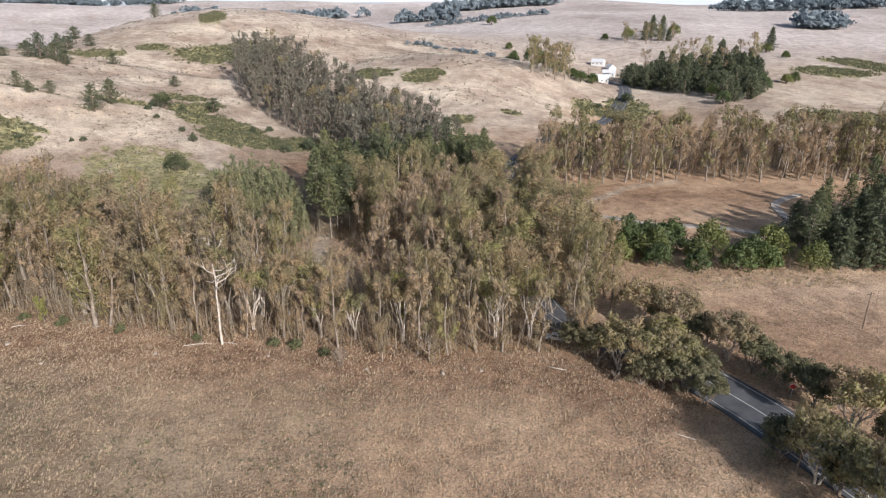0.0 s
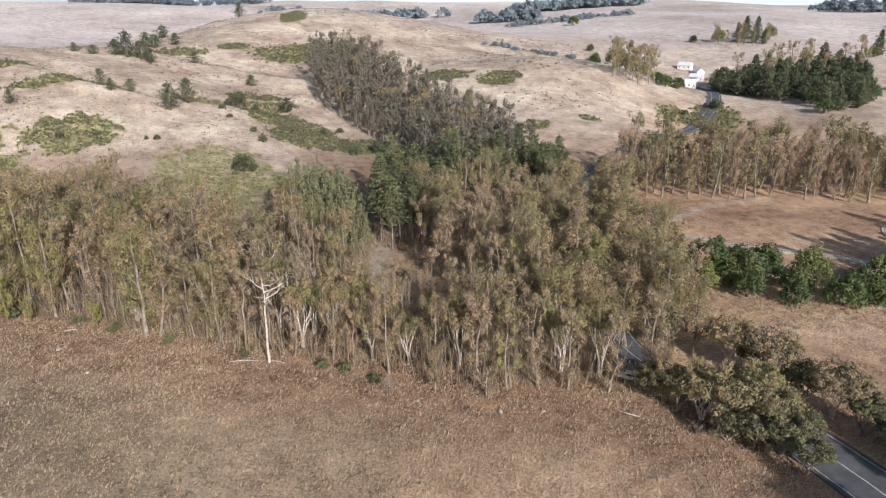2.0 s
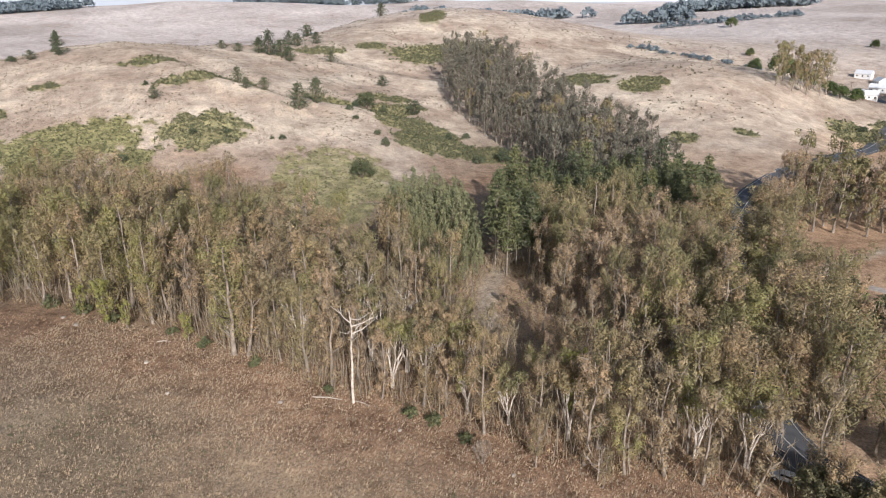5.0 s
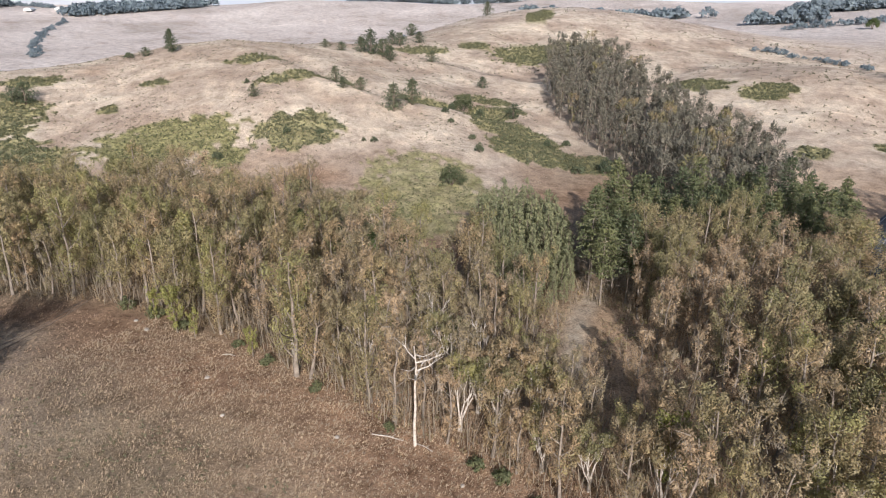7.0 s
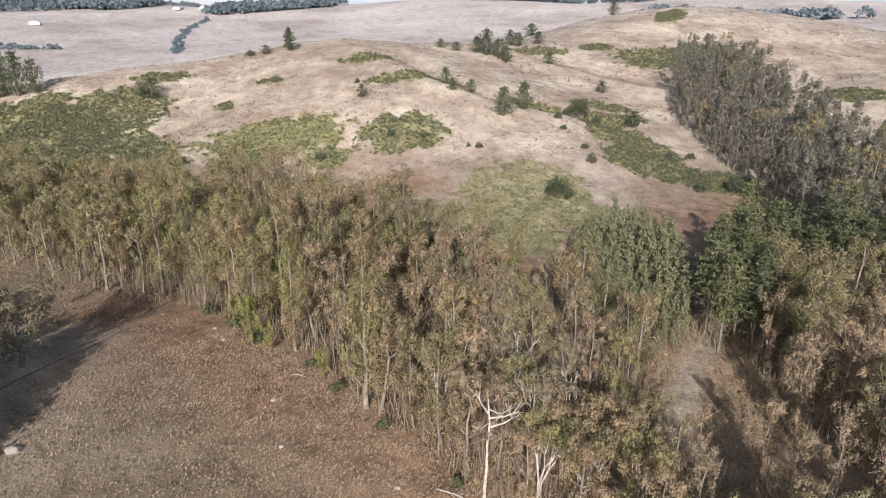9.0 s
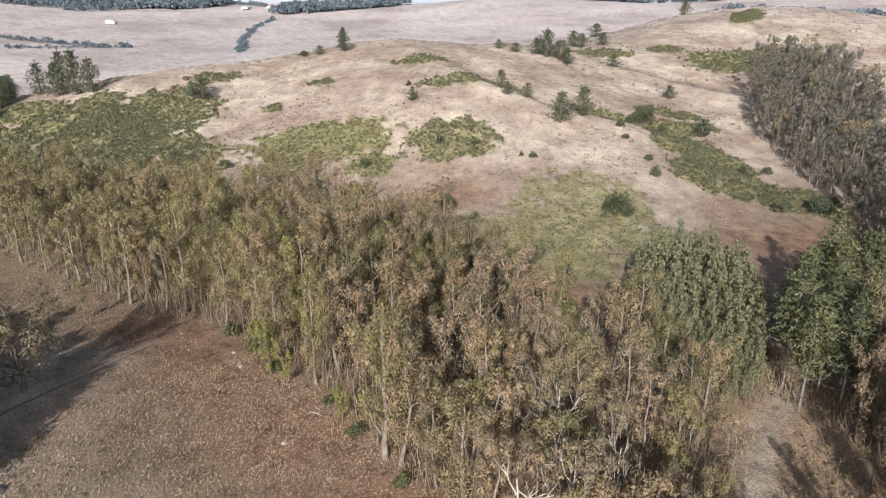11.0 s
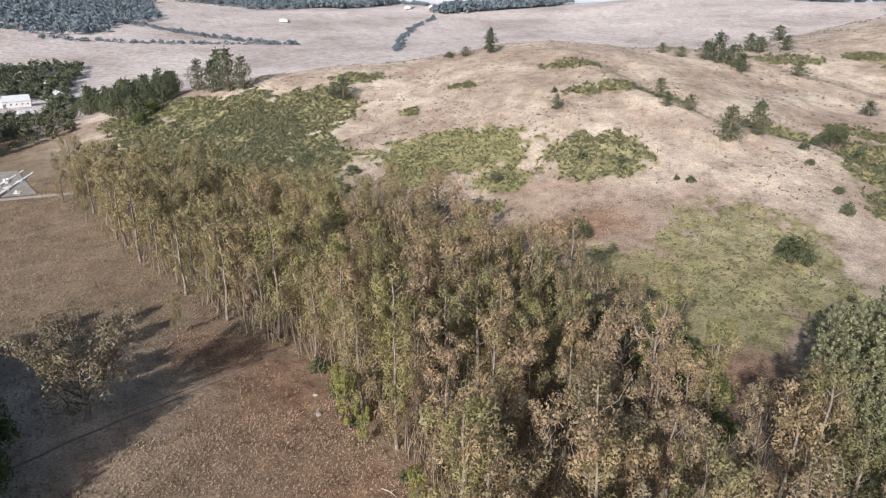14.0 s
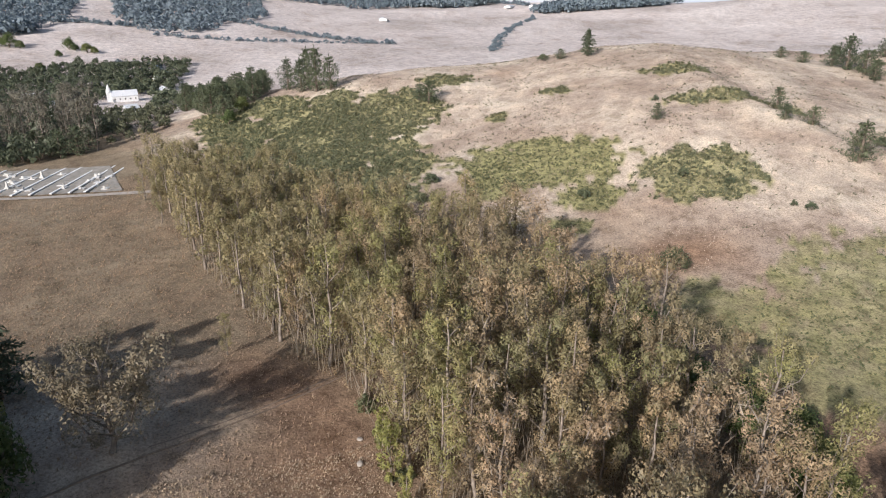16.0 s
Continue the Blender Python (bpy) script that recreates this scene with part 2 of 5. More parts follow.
# ---- the lie of the land ----
KNOLL = [
    (-325, 325, 70, 37.4),
    (-250, 330, 60, 8.2),
    (-400, 255, 60, 24.5),
    (-330, 260, 55, -7.0),
    (-225, 290, 45, 4.2),
    (-160, 320, 55, 14.8),
    (-180, 255, 45, -1.4),
    (-290, 430, 80, 26.4),
    (-110, 270, 45, 3.6),
    (-215, 690, 120, 38.9),
    (-300, 580, 90, 11.8),
    (-150, 530, 80, 3.8),
    (-80, 640, 110, 4.3),
    (-90, 470, 60, 7.5),
    (20, 480, 60, 14.6),
    (60, 540, 60, 13.5),
]
RANGE = [
    (30, 400, 60, 2.3),
    (0, 720, 120, 11.1),
    (150, 450, 90, -3.6),
    (220, 540, 90, 2.2),
    (350, 850, 250, 18.9),
    (150, 1080, 250, 17.6),
    (600, 1050, 250, 14.0),
    (-460, 200, 60, 13.3),
    (-600, 180, 120, -4.0),
    (-750, 100, 160, -8.9),
    (-500, 380, 90, 11.7),
    (-450, 650, 130, -5.0),
    (-800, 450, 200, 0.7),
    (-1200, 650, 300, 8.0),
    (-1350, 180, 300, 4.3),
    (-300, 850, 160, 28.4),
]
DOWNS = [
    (-100, 340, 60, -3.9),
    (-80, 200, 60, 0.4),
    (-280, 190, 60, 3.1),
    (-170, 420, 60, 3.0),
    (230, 370, 80, 4.6),
    (140, 600, 60, -15.2),
    (260, 570, 60, 9.6),
    (195, 450, 45, 6.0),
    (100, 430, 40, -8.0),
    (35, 375, 45, 3.7),
    (-275, 375, 45, -8.3),
    (-360, 310, 40, -8.3),
    (-300, 300, 40, -8.5),
    (-230, 400, 50, -1.6),
    (-440, 270, 45, -11.5),
    (-140, 85, 28, 8.0),
]
FAR_HILLS = [
    (-1750, 520, 300, 30), (-1950, 60, 380, 62), (-1500, -300, 300, 30), (-1650, 1150, 320, 34), (-1150, 1450, 330, 38), (-700, 1750, 380, 46),
    (-100, 1750, 350, 42), (520, 1700, 350, 40), (1150, 1500, 380, 44), (900, 1050, 220, 22), (-2150, 900, 300, 40), (-1300, 60, 200, 14), (250, 1350, 200, 16),
]
SWELLS = np.array(KNOLL + RANGE + DOWNS + FAR_HILLS, float)


def waves(x, y, step, seed):
    """Smooth repeatable noise over the plan, from -1 to 1."""
    a = np.zeros_like(x)
    g = np.random.default_rng(seed)
    for k in range(7):
        t, ph = g.random() * 2 * math.pi, g.random() * 2 * math.pi
        f = 2 * math.pi / step * (0.6 + 0.9 * g.random())
        a = a + np.sin(f * (x * math.cos(t) + y * math.sin(t)) + ph + 1.3 * np.sin(f * 0.53 * (x * math.sin(t) - y * math.cos(t))))
    return a / 4.0


def off_line(x, y, line):
    """How far points lie from a polyline, with no end caps."""
    best = np.full(np.shape(x), 1e9)
    for (ax, ay), (bx, by) in zip(line, line[1:]):
        dx, dy = bx - ax, by - ay
        t = np.clip(((x - ax) * dx + (y - ay) * dy) / (dx * dx + dy * dy), 0, 1)
        best = np.minimum(best, (x - ax - t * dx) ** 2 + (y - ay - t * dy) ** 2)
    return np.sqrt(best)


SPUR = [(-285, 350), (-258, 338), (-208, 320), (-177, 319), (-151, 331), (-131, 343)]
GULLY = [(-262, 362), (-216, 340), (-184, 339), (-158, 352), (-138, 364)]
SHOULDER = [(-300, 455), (-265, 450), (-236, 448), (-190, 440), (-145, 436)]
HOLLOW = [(-300, 482), (-250, 478), (-200, 470), (-155, 466)]
FOLDS = [(-60, 560), (-75, 520), (-68, 480)], [(-30, 620), (30, 560), (40, 500)], [(-190, 600), (-200, 560), (-180, 520)]


def lie(x, y):
    x, y = np.asarray(x, float), np.asarray(y, float)
    z = np.zeros_like(x)
    for gx, gy, gr, gh in SWELLS:
        z = z + gh * np.exp(-((x - gx) ** 2 + (y - gy) ** 2) / (2 * gr * gr))
    r = np.hypot(x + 40, y - 60)
    hilly = np.clip((z - 4) / 14, 0, 1) * np.clip((1000 - r) / 300, 0.25, 1)
    z = z + hilly * (0.5 * waves(x, y, 38, 3) + 0.25 * waves(x, y, 13, 4)) + 0.1 * waves(x, y, 9, 5)
    z = z + 2.0 * np.exp(-(off_line(x, y, SPUR) / 10) ** 2) - 3.2 * np.exp(-(off_line(x, y, GULLY) / 12) ** 2)
    z = z + 2.0 * np.exp(-(off_line(x, y, SHOULDER) / 16) ** 2) - 3.4 * np.exp(-(off_line(x, y, HOLLOW) / 17) ** 2)
    for fold in FOLDS:
        z = z - 2.2 * np.exp(-(off_line(x, y, fold) / 12) ** 2)
    out = np.clip((r - 1000) / 900, 0, 1)
    z = z + out * (4 + 7 * waves(x, y, 900, 6) + 5 * waves(x, y, 420, 7)) * np.clip((2700 - r) / 500, 0, 1)
    return z


def ground(x, y):
    return float(lie(x, y))


def in_patch(x, y, patch, ragged=0.38, seed=11):
    cx, cy, a, b, deg = patch
    c, s = math.cos(radians(deg)), math.sin(radians(deg))
    u, v = (x - cx) * c + (y - cy) * s, -(x - cx) * s + (y - cy) * c
    return (u / a) ** 2 + (v / b) ** 2 + ragged * waves(x, y, 14, seed) + ragged * 0.6 * waves(x, y, 5, seed + 1) < 1


def inside(poly, x, y):
    hit = False
    for (x0, y0), (x1, y1) in zip(poly, poly[1:] + poly[:1]):
        if (y0 > y) != (y1 > y) and x < (x1 - x0) * (y - y0) / (y1 - y0) + x0:
            hit = not hit
    return hit


def bend(points, step=2.0):
    """A smooth line through the points (Catmull-Rom), about one point for each step."""
    out = []
    p = [points[0]] + list(points) + [points[-1]]
    for i in range(1, len(p) - 2):
        a, b, c, d = (np.array(q, float) for q in p[i - 1:i + 3])
        n = max(2, int(np.linalg.norm(c - b) / step))
        for k in range(n):
            t = k / n
            out.append(0.5 * (2 * b + (c - a) * t + (2 * a - 5 * b + 4 * c - d) * t * t + (3 * b - a - 3 * c + d) * t ** 3))
    out.append(np.array(points[-1], float))
    return np.array(out)


ROAD = bend([(95, 20), (76, 66), (65, 92), (57, 110), (47, 125), (36, 134), (29, 141), (25, 152), (23, 172), (23, 202), (24, 232), (27, 262), (37, 304), (58, 345), (82, 385), (110, 436), (129, 482), (138, 530), (141, 575), (142, 625)])
DRIVE = bend([(24, 226), (34, 229), (46, 229), (61, 222), (74, 215), (92, 212), (108, 206), (120, 218), (125, 238), (140, 250)])
TRACK = bend([(46, 229), (54, 240), (64, 250), (78, 263), (100, 271)])
WOOD_TRACK = bend([(-38, 204), (-38.5, 193), (-37, 184), (-35, 176), (-32, 168), (-27, 160)])
RUTS = bend([(-156, 152), (-149, 138), (-140, 118), (-134, 103), (-128, 88), (-120, 68)])


def near_line(x, y, line):
    return math.sqrt(float(((line[:, 0] - x) ** 2 + (line[:, 1] - y) ** 2).min()))


def line_field(x, y, line):
    best = np.full(x.shape, 1e9)
    for px, py in line[::2]:
        best = np.minimum(best, (x - px) ** 2 + (y - py) ** 2)
    return np.sqrt(best)


SCRUB = [(-322, 186, 30, 41, 48), (-330, 221, 28, 29, 47), (-265, 187, 22, 24, 53), (-350, 263, 15, 9, 50), (-368, 208, 14, 13, 39), (-188, 273, 19, 17, 43), (-293, 290, 7, 6, 26), (-288, 257, 6, 5, 31),
         (-120, 346, 16, 28, 71), (-100, 323, 17, 21, 66), (-74, 329, 15, 15, 52), (-149, 551, 27, 17, 24), (-139, 372, 20, 9, 60), (-152, 388, 16, 8, 40), (-165, 352, 12, 6, 30), (-53, 477, 21, 14, -12), (-13, 461, 14, 16, -13), (-211, 639, 12, 25, 11)]
SCRUB_LOW = [(-400, 156, 24, 12, 20), (-370, 160, 26, 14, 25), (-340, 160, 26, 12, 30), (-297, 202, 24, 16, 45), (-275, 206, 17, 12, 45), (-300, 168, 36, 18, 30), (-355, 190, 26, 20, 40), (-392, 182, 24, 14, 20), (-250, 186, 18, 14, 40)]
SCRUB_FAR = [(-174, 522, 29, 30, 22), (124, 447, 15, 25, -5), (100, 443, 13, 17, 23), (40, 392, 6, 6, 24), (236, 388, 31, 20, 2), (385, 609, 26, 50, 17), (11, 375, 8, 8, -6), (-223, 324, 27, 8, 54), (-267, 336, 15, 9, 43), (321, 554, 42, 20, 25), (-221, 523, 12, 12, 17), (-250, 491, 20, 11, 15), (-782, 134, 33, 30, 55)]
BRACKEN = [(-236, 244, 32, 19, 36), (-203, 242, 10, 10, 41), (-233, 226, 12, 14, 42), (-192, 226, 8, 6, 48)]
MEADOW = [(-134, 226, 12, 13, 40), (-104, 228, 18, 13, 45), (-91, 251, 9, 19, 50), (-117, 256, 23, 30, 47), (-119, 238, 12, 14, 56)]


def build_ground():
    """One sheet from the field to the horizon, finer where the land is near."""
    front = np.linspace(radians(22), radians(212), 560)
    rest = np.linspace(radians(212), radians(382), 70)[1:-1]
    ang = np.concatenate([front, rest])
    rad = np.concatenate([np.concatenate([[0.02, 2.0], np.arange(4, 480, 2.8)]), np.geomspace(480, 4800, 95)])
    a, r = np.meshgrid(ang, rad)
    x, y = -40 + r * np.cos(a), 60 + r * np.sin(a)
    z = lie(x, y)
    cover = np.zeros((*x.shape, 4), float)
    for p in SCRUB + SCRUB_LOW + SCRUB_FAR:
        cover[..., 0] = np.maximum(cover[..., 0], 0.9 * in_patch(x, y, p))
    for p in BRACKEN:
        cover[..., 0] = np.maximum(cover[..., 0], in_patch(x, y, p))
    for p in MEADOW:
        cover[..., 0] = np.maximum(cover[..., 0], (0.8 + 0.2 * waves(x, y, 9, 31)) * in_patch(x, y, p, 0.5))
    # weedy red strip along the grove, red soil under the lower hill
    edge = 140 - 0.0006 * (x + 120) ** 2
    strip = np.exp(-((y - edge + 8) / 15) ** 2) * np.clip((x + 175) / 20, 0, 1) * (x < 60)
    foot = 0.85 * np.exp(-(((x + 165) / 62) ** 2 + ((y - 236) / 25) ** 2)) + np.exp(-(((x + 60) / 30) ** 2 + ((y - 290) / 40) ** 2)) + np.exp(-(((x - 85) / 50) ** 2 + ((y - 250) / 22) ** 2)) + 1.1 * np.exp(-(((x + 95) / 24) ** 2 + ((y - 210) / 11) ** 2)) + 0.7 * np.exp(-(((x - 85) / 30) ** 2 + ((y - 125) / 22) ** 2))
    cover[..., 1] = np.clip(np.maximum(strip, foot * 0.8) + 0.25 * waves(x, y, 45, 21), 0, 1)
    lanes = line_field(x, y, RUTS)
    cover[..., 2] = np.maximum(0.15 * np.clip(1.2 - lanes / 1.5, 0, 1), np.maximum(np.clip(1.3 - line_field(x, y, TRACK) / 2.2, 0, 1), np.clip(1.2 - line_field(x, y, WOOD_TRACK) / 3.5, 0, 0.85)))
    # haze painted pale over valley and far downs; faint pale straw on one pasture
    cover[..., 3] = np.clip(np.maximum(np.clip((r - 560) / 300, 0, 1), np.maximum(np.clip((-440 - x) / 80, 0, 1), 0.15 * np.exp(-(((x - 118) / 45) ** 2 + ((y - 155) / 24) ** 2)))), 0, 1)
    nr, na = x.shape
    verts = np.stack([x, y, z], -1).reshape(-1, 3)
    i, j = np.meshgrid(np.arange(nr - 1), np.arange(na), indexing="ij")
    k = (j + 1) % na
    faces = np.stack([i * na + j, (i + 1) * na + j, (i + 1) * na + k, i * na + k], -1).reshape(-1, 4)
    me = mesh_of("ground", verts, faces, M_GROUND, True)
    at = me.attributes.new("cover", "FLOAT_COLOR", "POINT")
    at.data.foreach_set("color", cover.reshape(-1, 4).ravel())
    return tagged(new("ground", me), "dry brown grassland rolling up into tan hills", "ground", kind="structure")


def ground_material():
    m, t, b = material("dry_grassland", 0.95, 0.1)
    at = t.nodes.new("ShaderNodeAttribute")
    at.attribute_name = "cover"
    sep = t.nodes.new("ShaderNodeSeparateColor")
    t.links.new(at.outputs["Color"], sep.inputs[0])
    broad, fine, grit = noise_of(t, 0.028, 7, 0.62), noise_of(t, 0.35, 6, 0.65), noise_of(t, 2.2, 5, 0.7)
    straw = ramp(t, broad, [(0.32, (0.33, 0.25, 0.2)), (0.45, (0.43, 0.342, 0.28)), (0.55, (0.515, 0.425, 0.35)), (0.68, (0.63, 0.54, 0.445))])
    turf = ramp(t, broad, [(0.3, (0.29, 0.21, 0.15)), (0.5, (0.37, 0.275, 0.2)), (0.7, (0.44, 0.35, 0.265))])
    place = t.nodes.new("ShaderNodeSeparateXYZ")
    t.links.new(t.nodes.new("ShaderNodeNewGeometry").outputs["Position"], place.inputs[0])
    # turf darker westward, lighter orange-brown by the road
    wander = t.nodes.new("ShaderNodeMath")
    wander.operation = "MULTIPLY_ADD"
    t.links.new(noise_of(t, 0.02, 4), wander.inputs[0])
    wander.inputs[1].default_value = 140.0
    t.links.new(place.outputs["X"], wander.inputs[2])
    east = node(t, "ShaderNodeMapRange", **{"From Min": -20.0, "From Max": 80.0})
    t.links.new(wander.outputs[0], east.inputs["Value"])
    turf = mixed(t, "MULTIPLY", 1.0, turf, ramp(t, east.outputs[0], [(0.0, (0.68, 0.71, 0.69)), (1.0, (1.3, 1.2, 1.12))]))
    height = node(t, "ShaderNodeMapRange", **{"From Min": 2.0, "From Max": 9.0})
    t.links.new(place.outputs["Z"], height.inputs["Value"])
    col = mixed(t, "MIX", height.outputs[0], turf, straw)
    # straw tones lifted towards pale grey to paint in the distance haze
    hazed_straw = ramp(t, noise_of(t, 0.006, 3), [(0.35, (0.44, 0.38, 0.355)), (0.47, (0.55, 0.48, 0.46)), (0.56, (0.6, 0.53, 0.51)), (0.68, (0.66, 0.59, 0.565))])
    col = mixed(t, "MIX", at.outputs["Alpha"], col, hazed_straw)
    rust = ramp(t, fine, [(0.3, (0.21, 0.128, 0.082)), (0.7, (0.34, 0.22, 0.15))])
    green = ramp(t, fine, [(0.3, (0.17, 0.165, 0.08)), (0.7, (0.35, 0.315, 0.16))])
    dust = ramp(t, fine, [(0.3, (0.34, 0.28, 0.225)), (0.7, (0.5, 0.43, 0.35))])
    col = mixed(t, "MIX", sep.outputs["Green"], col, rust)
    col = mixed(t, "MIX", sep.outputs["Red"], col, green)
    col = mixed(t, "MIX", sep.outputs["Blue"], col, dust)
    mottle = noise_of(t, 0.13, 7, 0.72)
    col = mixed(t, "MULTIPLY", 1.0, col, ramp(t, mottle, [(0.36, (0.7, 0.68, 0.64)), (0.47, (0.97, 0.97, 0.96)), (0.54, (1.05, 1.05, 1.02)), (0.64, (1.26, 1.25, 1.2))]))
    spots = ramp(t, fine, [(0.28, (0.6, 0.58, 0.53)), (0.45, (1, 1, 1)), (0.75, (1.1, 1.1, 1.06))])
    col = mixed(t, "MULTIPLY", 0.8, col, spots)
    col = mixed(t, "MULTIPLY", 0.8, col, ramp(t, grit, [(0.34, (0.42, 0.4, 0.38)), (0.52, (1.0, 1.0, 1.0)), (0.68, (1.35, 1.34, 1.28))]))
    t.links.new(col, b.inputs["Base Color"])
    bumped(t, b, grit, 0.8, 0.4)
    return m


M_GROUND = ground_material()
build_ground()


def strip(name, line, left, right, lift, mat, label, category, parent=None, dash=None):
    """A band of paving that follows the land beside a line."""
    d = np.gradient(line, axis=0)
    d /= np.linalg.norm(d, axis=1)[:, None]
    nrm = np.stack([-d[:, 1], d[:, 0]], 1)
    verts, faces = [], []
    for i, (p, q) in enumerate(zip(line, nrm)):
        q = q * (0.74 if name != "drive" and 118 < p[1] < 268 else 1.0)
        zc = ground(*p) + lift
        for off, dz in ((left - 0.01, -0.5), (left, 0), (right, 0), (right + 0.01, -0.5)):
            e = p + q * off
            verts.append((e[0], e[1], zc + dz))
        if i and (dash is None or (i % dash) * 2 < dash):
            a, c = 4 * (i - 1), 4 * i
            faces += [(a + k, a + k + 1, c + k + 1, c + k) for k in range(3)]
    me = mesh_of(name, verts, faces, mat)
    if parent is not None:
        return part(name, me, parent, label)
    return tagged(new(name, me), label, category, kind="structure")


road = strip("road", ROAD, -6.0, 6.0, 0.35, M_ASPHALT, "grey asphalt country highway winding between trees and hills", "road")
strip("edge_line", ROAD, 4.9, 5.12, 0.37, M_LINE, "white edge line", "", road)
strip("edge_line", ROAD, -5.12, -4.9, 0.37, M_LINE, "white edge line", "", road)
strip("centre_line", ROAD, -0.15, 0.15, 0.37, M_LINE, "worn pale centre line", "", road)
ruts = strip("farm_track", RUTS, -1.05, -0.7, 0.07, M_SOIL, "twin bare-soil wheel ruts along the edge of the pasture", "track")
strip("rut", RUTS, 0.7, 1.05, 0.07, M_SOIL, "", "", ruts)
strip("drive", DRIVE, -1.5, 1.5, 0.3, M_GRAVEL, "pale gravel farm drive crossing the clearing", "road")


# ---- trees ----
def plume_tree(seed, tall, wide, limbs, per, size, thick, low=0.25, bare=0.0, plumes=3, sprays=0, plump=1.0):
    """Slender trunk with steep sweeping limbs; the crown hangs on them in upright leafy plumes."""
    rng = np.random.default_rng(seed)
    tv, tf, centres, radii, thin = [], [], [], [], []
    bow = Vector((rng.normal(), rng.normal(), 0)) * 0.035 * tall
    line = [bow * math.sin(2.6 * k / 6) + Vector((rng.normal() * 0.15, rng.normal() * 0.15, 0)) * (k > 0) + Vector((0, 0, tall * 0.94 * k / 6 - 0.4 * (k == 0))) for k in range(7)]
    tube(tv, tf, line, [thick * (1.35 if k == 0 else 1.0) * (1 - 0.82 * k / 6) + 0.05 for k in range(7)], 6)
    for j in range(limbs):
        s = low + (0.93 - low) * (j + rng.random()) / limbs
        u = (s - low) / (1 - low)
        i = min(5, int(s * 6))
        root = line[i].lerp(line[i + 1], s * 6 - i)
        a = j * 2.4 + rng.normal() * 0.45
        out = Vector((math.cos(a), math.sin(a), 0))
        reach = wide * 0.5 * (0.55 + 0.5 * math.sin(math.pi * (0.12 + 0.66 * u))) * (0.7 + 0.45 * rng.random())
        rise = min(reach * (1.1 + 1.1 * rng.random()), tall * 0.99 - root.z)
        mid, end = root + out * reach * 0.62 + Vector((0, 0, rise * 0.34)), root + out * reach + Vector((0, 0, rise))
        tube(tv, tf, [root, mid, end], [thick * 0.42 * (1.15 - s) + 0.05, thick * 0.26 * (1.15 - s) + 0.04, 0.02], 4)
        for k in range(plumes):
            q = 0.5 + 0.5 * (k + 0.5 + 0.4 * rng.normal()) / plumes
            c = root.lerp(mid, q * 2 - 0.4) if q < 0.7 else mid.lerp(end, (q - 0.7) / 0.3)
            c = c + Vector((rng.normal(), rng.normal(), 0.5 * rng.normal())) * wide * 0.05
            r = plump * wide * 0.118 * (0.7 + 0.65 * rng.random()) * (1.15 - 0.3 * u)
            if rng.random() < bare:
                thin.append((c, r))
                continue
            centres.append(tuple(c))
            radii.append((r, r, r * (1.15 + 0.55 * rng.random())))
            if rng.random() < 0.5:
                thin.append((c, r))
    for k in range(4):
        r = plump * wide * 0.12 * (0.8 + 0.4 * rng.random())
        centres.append(tuple(line[-1] + Vector((rng.normal() * r, rng.normal() * r, r * (0.6 - 0.7 * k)))))
        radii.append((r, r, r * 1.4))
    wood = (np.array(tv), np.array(tf))
    spray = None
    if sprays and thin:
        spray = leaves(rng, [tuple(c) for c, r in thin], [(r, r, r * 1.5) for c, r in thin], sprays, 1.7, 2.2, 11.0)
    return wood, leaves(rng, centres, radii, per, size, -0.8, 1.6, 2.0, 0.17), spray


